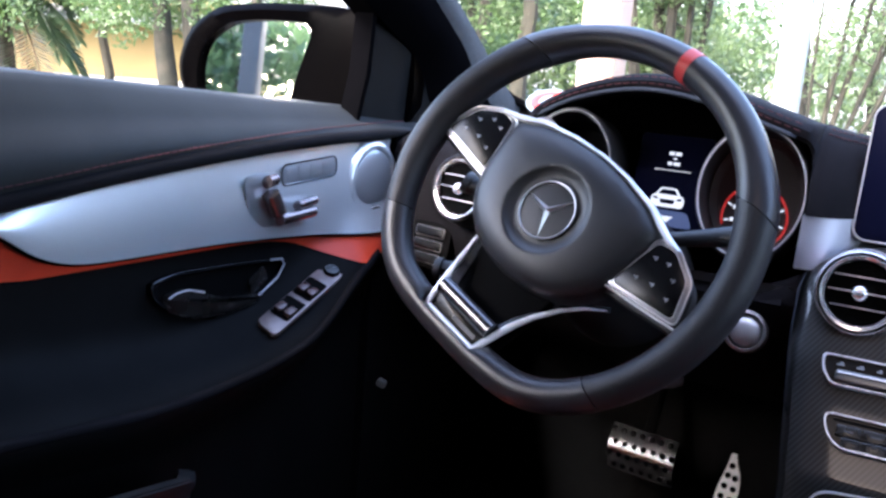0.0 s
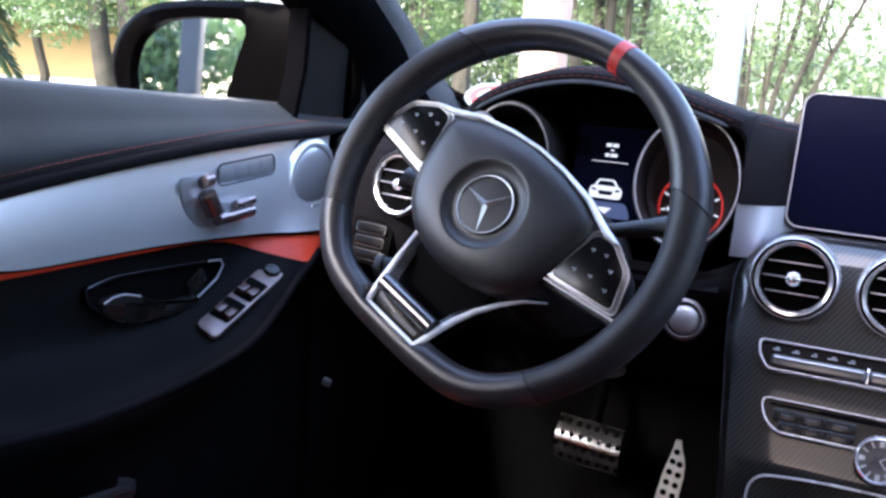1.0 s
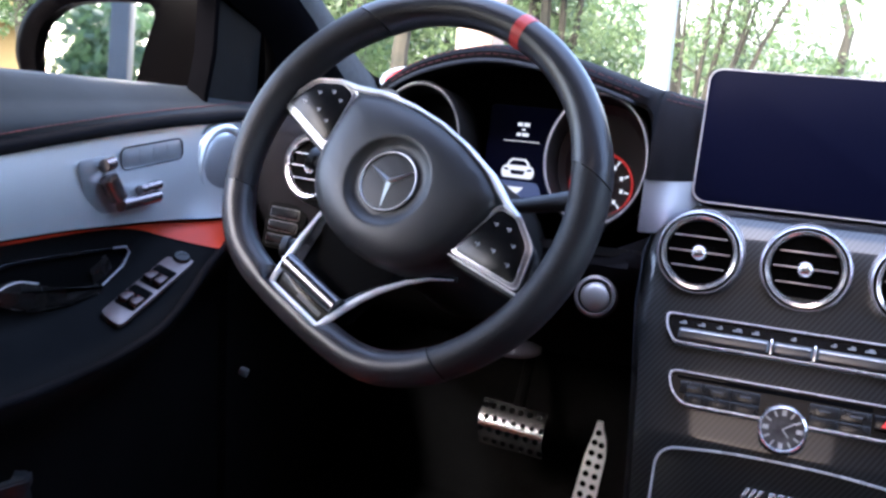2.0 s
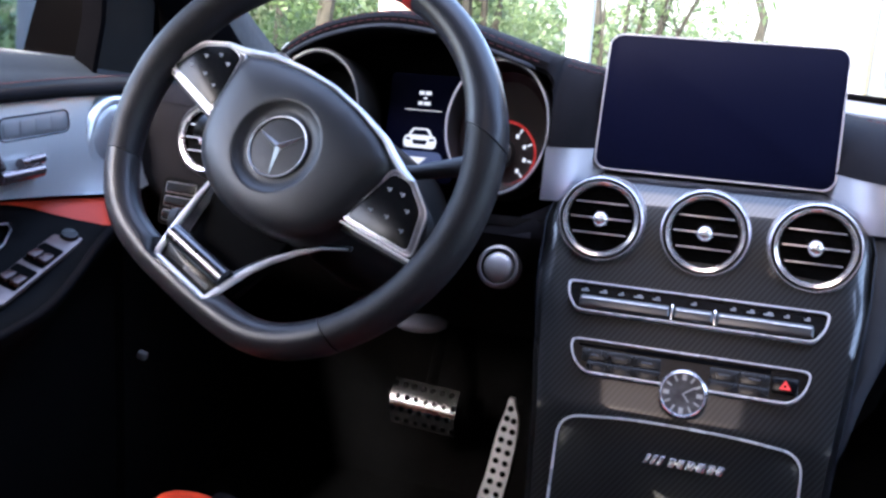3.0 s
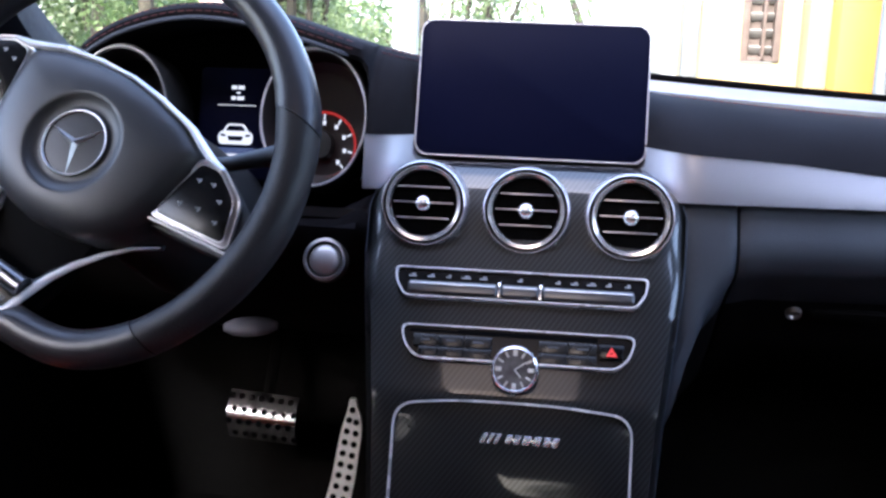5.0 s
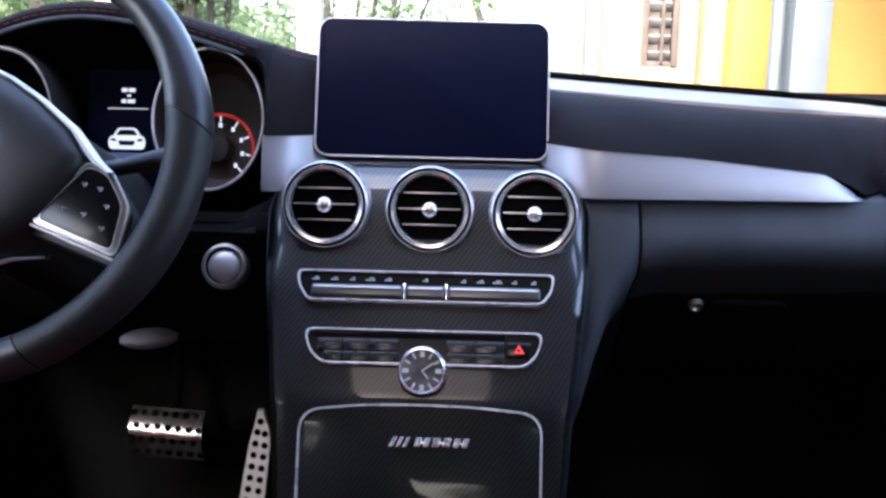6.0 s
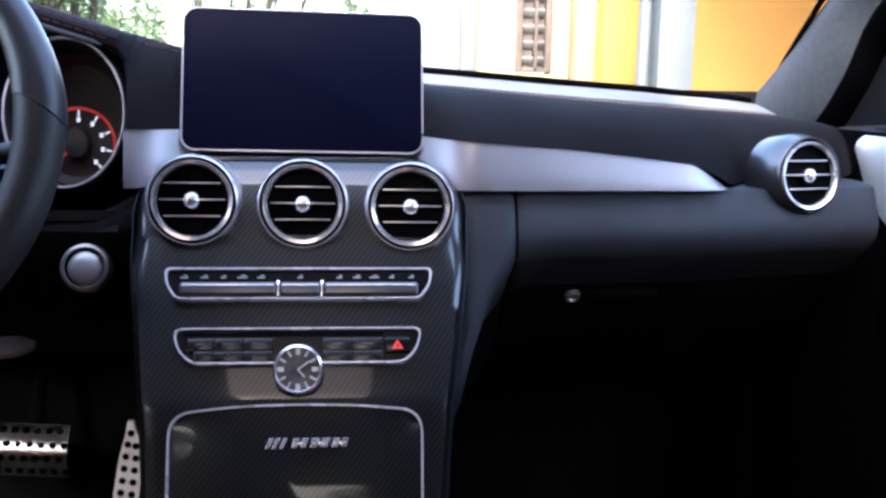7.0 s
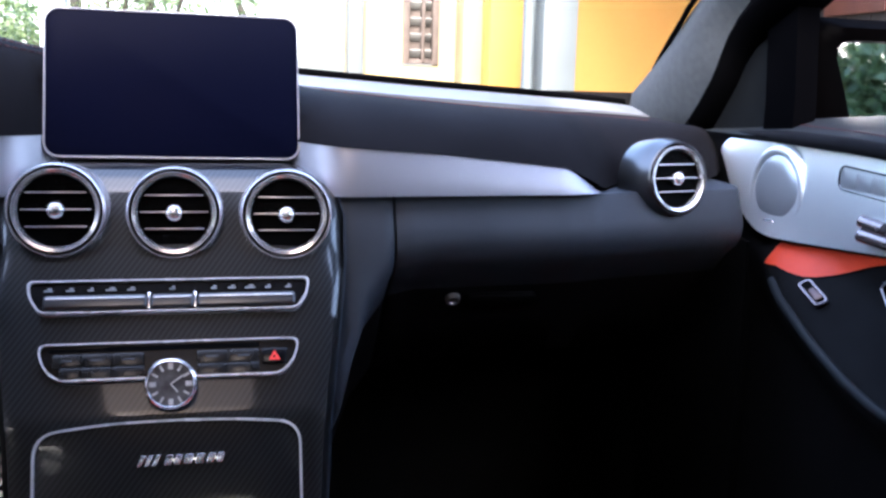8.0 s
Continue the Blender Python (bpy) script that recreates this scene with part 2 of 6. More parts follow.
def thing(name, at, label, category, group="", kind=""):
    e = new(name)
    e.location = at
    e.empty_display_size = 0.05
    return tagged(e, label, category, group, kind)


def single(name, bm, mat, label, category, group="", kind="", smooth=40):
    return tagged(mesh_object(name, bm, mat, None, smooth), label, category, group, kind)


def basis(o, x, y):
    """A frame at o with the given x and y directions; z is their normal."""
    x = Vector(x).normalized()
    z = x.cross(Vector(y)).normalized()
    y = z.cross(x)
    m = Matrix((x, y, z)).transposed().to_4x4()
    m.translation = o
    return m


def box(bm, size, m=Matrix(), bevel=0.0, segments=2):
    r = bmesh.ops.create_cube(bm, size=1.0, matrix=m @ Matrix.Diagonal((*size, 1)))
    if bevel:
        edges = list({e for v in r["verts"] for e in v.link_edges})
        bmesh.ops.bevel(bm, geom=edges, offset=bevel, segments=segments, profile=0.5, affect="EDGES")
    return bm


def boxes(size, at, bevel=0.0, turn=(0, 0, 0)):
    return box(bmesh.new(), size, pose(*at, *turn), bevel)


def plate(bm, outline, thick, m=Matrix(), bevel=0.0, segments=2, base=0.0):
    """An extruded outline (x, y pairs) from z = base to base + thick, its upper edge rounded."""
    vs = [bm.verts.new(m @ Vector((x, y, base))) for x, y in outline]
    f = bm.faces.new(vs)
    r = bmesh.ops.extrude_face_region(bm, geom=[f])
    top = [v for v in r["geom"] if isinstance(v, bmesh.types.BMVert)]
    n = (m.to_3x3() @ Vector((0, 0, 1))).normalized()
    bmesh.ops.translate(bm, vec=n * thick, verts=top)
    if bevel:
        tops = set(top)
        edges = [e for v in top for e in v.link_edges if e.other_vert(v) in tops]
        bmesh.ops.bevel(bm, geom=list(set(edges)), offset=bevel, segments=segments, profile=0.5, affect="EDGES")
    return bm


def round_rect(w, h, r, n=5, cx=0.0, cy=0.0):
    pts = []
    for sx, sy, a in ((1, 1, 0), (-1, 1, 90), (-1, -1, 180), (1, -1, 270)):
        for i in range(n + 1):
            t = radians(a + 90 * i / n)
            pts.append((cx + sx * (w / 2 - r) + r * math.cos(t), cy + sy * (h / 2 - r) + r * math.sin(t)))
    return pts


def round_poly(points, r, n=4):
    """A polygon with its corners rounded."""
    out, k = [], len(points)
    for i in range(k):
        p, a, b = (Vector((*points[j % k], 0)) for j in (i, i - 1, i + 1))
        da, db = (a - p), (b - p)
        s = min(r, da.length * 0.45, db.length * 0.45)
        p0, p1 = p + da.normalized() * s, p + db.normalized() * s
        for j in range(n + 1):
            t = j / n
            q = p0 * (1 - t) ** 2 + p * 2 * t * (1 - t) + p1 * t * t
            out.append((q.x, q.y))
    return out


def sweep(bm, pts, radius, seg=10, closed=False, squash=1.0, caps=True):
    """A round bar along points; radius may be a list."""
    pts = [Vector(p) for p in pts]
    k = len(pts)
    rad = radius if isinstance(radius, (list, tuple)) else [radius] * k
    rings, up = [], None
    for i, p in enumerate(pts):
        a, b = (pts[i - 1], pts[(i + 1) % k]) if closed else (pts[max(0, i - 1)], pts[min(k - 1, i + 1)])
        d = (b - a).normalized()
        if up is None:
            up = d.orthogonal().normalized()
        up = (up - d * up.dot(d)).normalized()
        side = d.cross(up)
        rings.append([bm.verts.new(p + (up * math.cos(2 * math.pi * j / seg) + side * math.sin(2 * math.pi * j / seg) * squash) * rad[i]) for j in range(seg)])
    for i in range(k if closed else k - 1):
        r0, r1 = rings[i], rings[(i + 1) % k]
        if closed and i == k - 1:   # match the twist at the seam
            best = min(range(seg), key=lambda s: (r0[0].co - r1[s].co).length)
            r1 = r1[best:] + r1[:best]
        for j in range(seg):
            bm.faces.new((r0[j], r0[(j + 1) % seg], r1[(j + 1) % seg], r1[j]))
    if caps and not closed:
        bm.faces.new(rings[0][::-1])
        bm.faces.new(rings[-1])
    return bm


def lathe(bm, profile, m=Matrix(), seg=32):
    """Turns (radius, height) pairs round the frame's z axis."""
    rings = []
    for r, h in profile:
        if r < 1e-6:
            rings.append([bm.verts.new(m @ Vector((0, 0, h)))])
        else:
            rings.append([bm.verts.new(m @ Vector((r * math.cos(2 * math.pi * j / seg), r * math.sin(2 * math.pi * j / seg), h))) for j in range(seg)])
    for a, b in zip(rings, rings[1:]):
        for j in range(seg):
            k = (j + 1) % seg
            if len(a) == 1 and len(b) == 1:
                continue
            f = (a[0], b[k], b[j]) if len(a) == 1 else (a[j], a[k], b[0]) if len(b) == 1 else (a[j], a[k], b[k], b[j])
            bm.faces.new(f)
    return bm


def loft(bm, rows, thick=None):
    """A sheet through rows of points; thick: a vector by which a second side lies off it."""
    def grid(off):
        g = [[bm.verts.new(Vector(p) + off) for p in row] for row in rows]
        for a, b in zip(g, g[1:]):
            for j in range(len(a) - 1):
                bm.faces.new((a[j], a[j + 1], b[j + 1], b[j]))
        return g
    g = grid(Vector((0, 0, 0)))
    if thick is not None:
        h = grid(Vector(thick))
        for a, b in ((g[0], h[0]), (g[-1], h[-1]), ([r[0] for r in g], [r[0] for r in h]), ([r[-1] for r in g], [r[-1] for r in h])):
            for j in range(len(a) - 1):
                bm.faces.new((a[j], a[j + 1], b[j + 1], b[j]))
    return bm


def interp(v, table):
    xs, ys = zip(*table)
    return float(np.interp(v, xs, ys))


def smooth_interp(v, table):
    """Like interp, with a rounded course through the points."""
    return sum(interp(v + d, table) for d in (-0.02, -0.01, 0, 0.01, 0.02)) / 5


def steps(a, b, n):
    return [a + (b - a) * i / n for i in range(n + 1)]


# ---- ground and surroundings ----
def sheet(size, z):
    bm = bmesh.new()
    bmesh.ops.create_grid(bm, x_segments=2, y_segments=2, size=size, matrix=Matrix.Translation((0, 0, z)))
    return bm


single("ground", sheet(1500, 0), PAVING, "pale concrete yard, dusty and sunlit", "ground", kind="structure")


def bearing(deg, y):
    """x of a thing seen deg to the right of straight ahead, at y."""
    return 0.03 + math.tan(radians(deg)) * (y - 0.15)


def leaf_cloud(name, centres, count, size, mat, parent, seed):
    rng = np.random.default_rng(seed)
    spots = np.array(centres)
    weights = spots[:, 3] ** 2 / (spots[:, 3] ** 2).sum()
    at = spots[rng.choice(len(spots), count, p=weights)]
    def unit(v): return v / np.linalg.norm(v, axis=1, keepdims=True)
    d = unit(rng.normal(size=(count, 3)))
    p = at[:, :3] + d * (at[:, 3] * rng.uniform(0.15, 1.0, count) ** 0.5)[:, None] * np.array((1, 1, 0.8))
    a = unit(rng.normal(size=(count, 3)))
    b = unit(np.cross(a, rng.normal(size=(count, 3))))
    k = (size * rng.uniform(0.6, 1.3, count))[:, None]
    verts = np.stack((p - a * k, p + b * k * 0.45, p + a * k, p - b * k * 0.45), axis=1).reshape(-1, 3)
    faces = np.arange(count * 4).reshape(-1, 4)
    verts, faces = verts.tolist(), faces.tolist()
    me = bpy.data.meshes.new(name)
    me.from_pydata(verts, [], faces)
    me.materials.append(mat)
    ob = new(name, me)
    ob.parent = parent
    me.transform(Matrix.Translation(-origin(parent)))
    return ob


def tree(x, y, height, girth, seed, lean=(0, 0), mat=None, low=1.3, leaves=3200, spread=1.9, leaf=0.1, stems=1, skirt=0):
    rng = np.random.default_rng(seed)
    t = thing("tree", (x, y, 0), "slender tree with olive-brown bark and loose green leaves", "tree", "trees round the yard")
    bm, centres = bmesh.new(), []
    for s in range(stems):
        a = 2 * math.pi * s / max(1, stems) + 0.5
        off = 0.0 if stems == 1 else girth * 1.1
        base = Vector((x + off * math.cos(a), y + off * math.sin(a), -0.05))
        tip = Vector((x + lean[0] + (0 if stems == 1 else 0.5 * math.cos(a)), y + lean[1], height * 0.8))
        pts = [base.lerp(tip, i / 9) + Vector((rng.normal() * 0.04, rng.normal() * 0.04, 0)) * (0 if i == 0 else 1) for i in range(10)]
        sweep(bm, pts, [girth * (1.15 - 0.85 * i / 9) for i in range(10)], 9)
        for k in range(7):
            i = int(rng.integers(3, 9))
            d = Vector((rng.normal(), rng.normal() * 0.8, abs(rng.normal()) * 0.7 + 0.25)).normalized()
            L = rng.uniform(0.7, 1.5) * spread * 0.7
            limb = [pts[i] + d * L * j / 4 + Vector((0, 0, 0.12 * j * j / 16)) for j in range(5)]
            sweep(bm, limb, [girth * 0.42 * (1 - 0.2 * j) for j in range(5)], 6)
            for j in (2, 3, 4):
                centres.append((*limb[j], rng.uniform(0.28, 0.55)))
    for k in range(16):
        a, r = rng.uniform(0, 6.28), rng.uniform(0.2, 1) * spread
        centres.append((x + lean[0] * 0.6 + r * math.cos(a), y + r * math.sin(a) * 0.8, rng.uniform(low, height), rng.uniform(0.3, 0.6)))
    for k in range(skirt):   # low hanging boughs
        a, r = rng.uniform(0, 6.28), rng.uniform(0.3, 1) * spread
        centres.append((x + r * math.cos(a), y + r * math.sin(a) * 0.5, rng.uniform(low, low + 0.45), rng.uniform(0.22, 0.4)))
    part("trunk", bm, BARK, t, "grey-brown bark with darker patches")
    leaf_cloud("crown", centres, leaves, leaf, mat or LEAF, t, seed)
    return t


# trees ahead and to the driver's side
for deg, y, h, g, seed, lean, low, n, sp, st in ((-44.4, 8.0, 5.5, 0.11, 3, (-0.3, 0), 1.12, 5200, 2.2, 2), (-48.6, 9.0, 5.5, 0.06, 4, (0.1, 0), 1.15, 4200, 1.8, 1),
                                               (-34, 11, 6, 0.12, 6, (0.2, 0), 1.2, 4000, 2.4, 1),
                                               (-24.6, 10, 6, 0.1, 7, (0.1, 0), 1.0, 3200, 1.9, 1), 
                                               (-27, 13, 6.5, 0.12, 10, (0, 0), 0.8, 4200, 2.6, 1),
                                               (-40, 14, 6.5, 0.12, 12, (0, 0), 1.6, 3600, 2.4, 1)):
    tree(bearing(deg, y), y, h, g, seed, lean, LEAF, low, int(n * (6 if deg < -18 else 3.6)), sp, 0.036, st, 14 if deg < -43 else 0)


def coppice(x, y, stems, girth, height, fan, seed, leaves, low):
    """Tree of several thin stems that fan out from one foot."""
    rng = np.random.default_rng(seed)
    t = thing("tree", (x, y, 0), "slender many-stemmed tree with pale leafy twigs", "tree", "trees round the yard")
    bm, centres = bmesh.new(), []
    for i in range(stems):
        u = i / (stems - 1)
        foot = Vector((x + girth * 5 * (u - 0.5), y + rng.normal() * 0.08, -0.05))
        tip = Vector((x + fan[0] + (fan[1] - fan[0]) * u + rng.normal() * 0.06, y + rng.normal() * 0.35, height * rng.uniform(0.8, 1.0)))
        g = girth * rng.uniform(0.7, 1.15)
        bow = Vector((rng.normal() * 0.05, 0, 0))
        pts = [foot.lerp(tip, k / 8) + bow * math.sin(math.pi * k / 8) + Vector((rng.normal() * 0.012, 0, 0)) for k in range(9)]
        sweep(bm, pts, [g * (1.1 - 0.8 * k / 8) for k in range(9)], 7)
        for k in range(9):
            a = pts[int(rng.integers(2, 9))]
            d = Vector((rng.normal(), rng.normal(), abs(rng.normal()) + 0.5)).normalized() * rng.uniform(0.25, 0.6)
            sweep(bm, [a, a + d * 0.5 + Vector((0, 0, 0.02)), a + d], [g * 0.35, g * 0.25, g * 0.1], 5)
            if a.z + d.z > low:
                centres.append((*(a + d), rng.uniform(0.14, 0.34)))
    part("trunk", bm, BARK, t, "grey-brown bark with darker patches")
    leaf_cloud("crown", centres, leaves, 0.03, LEAF_PALE, t, seed)
    return t


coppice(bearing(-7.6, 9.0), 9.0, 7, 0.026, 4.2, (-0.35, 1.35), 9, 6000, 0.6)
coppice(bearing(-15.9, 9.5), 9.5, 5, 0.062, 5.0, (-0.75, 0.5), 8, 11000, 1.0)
# trees behind, seen in the door mirrors
for x, y, seed in ((-6.5, -9, 21), (-8.5, -7, 22), (-4.6, -12, 23), (-10.5, -10, 24), (5.5, -9, 25), (8, -8, 26), (11, -6, 27), (2.6, -9, 28), (3.8, -10, 29), (1.6, -11, 30)):
    tree(x, y, 5.5, 0.13, seed, (0, 0), LEAF_DARK, 0.8, 3400, 2.1, 0.11)


def palm(x, y, crown_z, seed):
    rng = np.random.default_rng(seed)
    t = thing("palm", (x, y, 0), "small palm with arching fronds, some dry", "palm")
    trunk = [(x + 0.04 * math.sin(i), y, crown_z * i / 6 - 0.03) for i in range(7)]
    part("trunk", sweep(bmesh.new(), trunk, [0.14, 0.12, 0.11, 0.11, 0.10, 0.10, 0.08], 10), BARK, t)
    for k in range(34):
        a, lift, L = 2.4 * k + rng.normal() * 0.2, rng.uniform(-0.5, 1.1) if k > 5 else -0.7, rng.uniform(1.0, 1.5)
        d, side = Vector((math.cos(a), math.sin(a), 0)), Vector((-math.sin(a), math.cos(a), 0))
        rib = [Vector((x, y, crown_z)) + d * (L * u * (1 - 0.15 * u)) + Vector((0, 0, L * (lift * u - 0.75 * u * u))) for u in steps(0, 1, 10)]
        bm = sweep(bmesh.new(), rib, [0.018 - 0.0015 * i for i in range(11)], 5)
        for i in range(44):
            u = 0.1 + 0.9 * i / 44
            j = min(9, int(u * 10))
            p = rib[j].lerp(rib[j + 1], u * 10 - j)
            for s in (-1, 1):
                n = 0.34 * math.sin(math.pi * min(1, 0.15 + u * 0.85)) + 0.06
                tip = p + side * s * n + d * 0.12 + Vector((0, 0, -0.13 - 0.05 * rng.uniform()))
                q = p.lerp(tip, 0.4) + d * 0.02
                vs = [bm.verts.new(c) for c in (p, q + d * 0.028, tip, q - d * 0.028)]
                bm.faces.new(vs)
        part("frond", bm, DRY_FROND if k < 3 else PALM_GREEN, t)


palm(bearing(-53.6, 8.5), 8.5, 1.45, 61)


def bush(x, y, w, h, seed, mat):
    b = thing("bush", (x, y, 0), "dense dark green hedge bush", "bush", "bushes behind the car")
    rng = np.random.default_rng(seed)
    bm, centres = bmesh.new(), []
    for k in range(9):
        a, r = rng.uniform(0, 6.28), rng.uniform(0, 1) * w
        tip = Vector((x + r * math.cos(a), y + r * math.sin(a) * 0.7, rng.uniform(0.4, 1) * h))
        sweep(bm, [Vector((x, y, -0.02)).lerp(tip, j / 3) for j in range(4)], [0.03, 0.024, 0.018, 0.01], 6)
        centres += [(*tip, rng.uniform(0.35, 0.6)), (tip.x, tip.y, tip.z * 0.5, 0.45)]
    part("stems", bm, BARK, b)
    leaf_cloud("leaves", centres, 2600, 0.09, mat, b, seed)


for x, y, seed in ((-3.0, -8.5, 41), (-4.6, -8.0, 42), (-6.2, -7.2, 43), (-7.6, -6.0, 44), (-8.6, -4.6, 45), (1.2, -9.5, 50), (2.3, -8.6, 51), (3.4, -8, 46), (5.0, -7.4, 47), (6.6, -6.4, 48), (8.0, -5.2, 49)):
    bush(x, y, 1.0, 2.2 if x < 0 else 2.9, seed, LEAF_DARK)


def post(name, x, y, w, d, h, mat, label, lean=0.0):
    bm = bmesh.new()
    box(bm, (w, d, h), pose(x, y, h / 2 - 0.02, 0, lean, 0), 0.012)
    p = thing(name, (x, y, 0), label, "post")
    part("shaft", bm, mat, p)
    bm = bmesh.new()
    box(bm, (w * 1.35, d * 1.35, 0.12), pose(x, y, 0.06), 0.015)
    part("foot", bm, mat, p)
    return p


# woods behind everything ahead, their haze put into the pale leaf colour
woods = tagged(new("far_woods"), "wood beyond the yard, haze put into its pale green", "woods", "", "stuff")
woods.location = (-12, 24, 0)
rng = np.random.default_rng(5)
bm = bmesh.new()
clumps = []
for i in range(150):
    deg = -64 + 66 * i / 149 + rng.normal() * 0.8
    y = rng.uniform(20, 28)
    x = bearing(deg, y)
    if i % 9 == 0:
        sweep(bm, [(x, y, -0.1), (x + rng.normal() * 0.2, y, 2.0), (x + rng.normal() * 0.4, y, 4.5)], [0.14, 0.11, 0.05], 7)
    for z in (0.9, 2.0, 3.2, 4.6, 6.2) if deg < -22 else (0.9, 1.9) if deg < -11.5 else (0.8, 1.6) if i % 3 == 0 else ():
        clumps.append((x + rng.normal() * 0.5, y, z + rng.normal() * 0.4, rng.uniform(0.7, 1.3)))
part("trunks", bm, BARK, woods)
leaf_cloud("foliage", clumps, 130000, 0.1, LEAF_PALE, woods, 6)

# dark shed past the passenger's window
shed = thing("dark_shed", (4.0, 5.3, 0), "dark boarded shed with a faded red sign", "shed")
for i in range(11):
    part("board", boxes((0.05, 0.235, 3.0), (3.85, 4.05 + 0.24 * i, 1.49), 0.006), DARK_BOARD, shed)
sign = part("sign_board", boxes((0.03, 0.6, 0.34), (3.805, 5.5, 1.68), 0.005), SIGN_RED, shed, "faded red sign")
for i in range(3):
    part("sign_bar", boxes((0.012, 0.10, 0.16), (3.786, 5.33 + 0.17 * i, 1.70), 0.002), SIGN_PRINT, sign)
post("gate_post", bearing(-9.5, 7), 7.0, 0.165, 0.165, 3.4, WHITE_PAINT, "white painted post at the yard's edge", 0.0)
porch = post("porch_post", bearing(-20.0, 8), 8.0, 0.34, 0.3, 3.4, PINK_POST, "pale pinkish post among the trees")
part("edge_board", boxes((0.085, 0.02, 3.2), (bearing(-20.0, 8) + 0.122, 7.838, 1.72), 0.004), EDGE_BOARD, porch, "tan edge board")
post("carport_post", -3.1, -4.7, 0.15, 0.15, 3.2, DARK_STEEL, "grey-blue steel carport post beside the car")

# low yellow building with a tin roof beyond the driver's window
bx, by = bearing(-47, 15), 15.0
house = thing("garden_house", (bx, by, 0), "low yellow plastered building with pale tin roof", "building")
part("wall", boxes((9.0, 4.0, 1.75), (bx, by + 2, 0.85), 0.02, (0, 0, 40)), OCHRE, house)
bm = bmesh.new()
for i in range(45):
    box(bm, (0.12, 5.4, 0.02), pose(bx, by + 2, 0, 0, 0, 40) @ pose(-5 + i * 0.225, -0.2, 1.98 + 0.02 * (i % 2), 18), 0.0)
box(bm, (10.2, 5.4, 0.03), pose(bx, by + 2, 0, 0, 0, 40) @ pose(0, -0.2, 1.96, 18), 0.0)
part("roof", bm, ROOF_TIN, house, "ribbed pale tin roof sheets")


# yellow building ahead of the passenger side
def front_house():
    y = 9.0
    h = thing("yellow_house", (bearing(14, y), y, 0), "yellow plastered house with louvred window and pilasters", "building")
    x0, x1 = bearing(6.6, y), bearing(19.5, y)
    g0, g1, z0, z1 = bearing(9.9, y), bearing(12.0, y), 1.18, 2.45
    bm = bmesh.new()
    for a, b, lo, hi in ((x0, g0, 0, 3.6), (g1, x1, 0, 3.6), (g0, g1, 0, z0), (g0, g1, z1, 3.6)):
        box(bm, (b - a, 0.25, hi - lo), pose((a + b) / 2, y + 0.125, (lo + hi) / 2 - 0.01))
    part("wall", bm, CREAM, h, "sunlit cream-yellow wall")
    part("pilaster", boxes((bearing(7.5, y) - x0, 0.12, 3.6), ((x0 + bearing(7.5, y)) / 2, y - 0.06, 1.79), 0.01), GREY_PAINT, h, "pale grey corner strip")
    win = part("window", boxes((g1 - g0, 0.04, z1 - z0), ((g0 + g1) / 2, y + 0.1, (z0 + z1) / 2)), SHUTTER, h, "dark louvred wooden window")
    bm = bmesh.new()
    w = (g1 - g0)
    for cx, cw in ((g0 + 0.03, 0.06), (g1 - 0.03, 0.06), ((g0 + g1) / 2 + 0.02, 0.03)):
        box(bm, (cw, 0.1, z1 - z0), pose(cx, y + 0.02, (z0 + z1) / 2), 0.004)
    for cz in (z0 + 0.02, z1 - 0.02):
        box(bm, (w - 0.12, 0.1, 0.04), pose((g0 + g1) / 2, y + 0.02, cz), 0.004)
    part("frame", bm, SHUTTER, win)
    blade = None
    for i in range(9):
        bm = bmesh.new()
        box(bm, (w - 0.13, 0.012, 0.1), pose((g0 + g1) / 2, y + 0.03, z0 + 0.1 + i * 0.145, 48), 0.003)
        part("louvre", bm, ROOF_TIN, win, "sunlit grey louvre blade")
    # nearer deep-yellow wall with its column and drainpipe
    a, b = bearing(15.05, 8.4), bearing(17.6, 8.4)
    part("return_wall", boxes((b - a, 0.5, 3.6), ((a + b) / 2, 8.65, 1.79), 0.015), YELLOW, h, "yellow return wall")
    part("reveal", boxes((0.18, 0.3, 3.6), (a - 0.091, 8.8, 1.79), 0.01), CREAM, h)
    return h


front_house()
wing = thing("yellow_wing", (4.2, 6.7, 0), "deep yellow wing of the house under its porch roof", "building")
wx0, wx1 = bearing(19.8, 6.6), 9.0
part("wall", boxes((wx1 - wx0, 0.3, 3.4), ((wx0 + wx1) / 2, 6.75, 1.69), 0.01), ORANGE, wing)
part("porch_roof", boxes((wx1 - wx0 + 1.2, 4.4, 0.14), ((wx0 + wx1) / 2 + 0.3, 4.9, 3.05), 0.01), ROOF_TIN, wing)
post("porch_column", bearing(18.95, 6.0), 6.0, 0.225, 0.21, 3.0, GREY_PAINT, "grey-blue painted porch column with scuffed base")
pipe = thing("drainpipe", (bearing(17.4, 6.0), 6.0, 0), "pale blue-grey drainpipe beside the column", "pipe")
bm = bmesh.new()
sweep(bm, [(bearing(17.4, 6.0), 6.0, -0.02), (bearing(17.4, 6.0), 6.0, 3.0)], 0.04, 14)
part("tube", bm, GREY_PAINT, pipe)
for z in (0.5, 1.6, 2.7):
    bm = bmesh.new()
    lathe(bm, [(0.042, -0.02), (0.05, -0.02), (0.05, 0.02), (0.042, 0.02)], pose(bearing(17.4, 6.0), 6.0, z), 16)
    part("clamp", bm, GREY_PAINT, pipe)


# ---- the car's shell ----
# door planes: the driver's door stands at LX, the passenger's at RX
LX, RX = -0.76, 0.71
car = thing("car_body", (0, 0, 0.2), "dark car body shell with grey headliner", "car body", kind="structure")
BODY = {-1: LX, 1: RX}


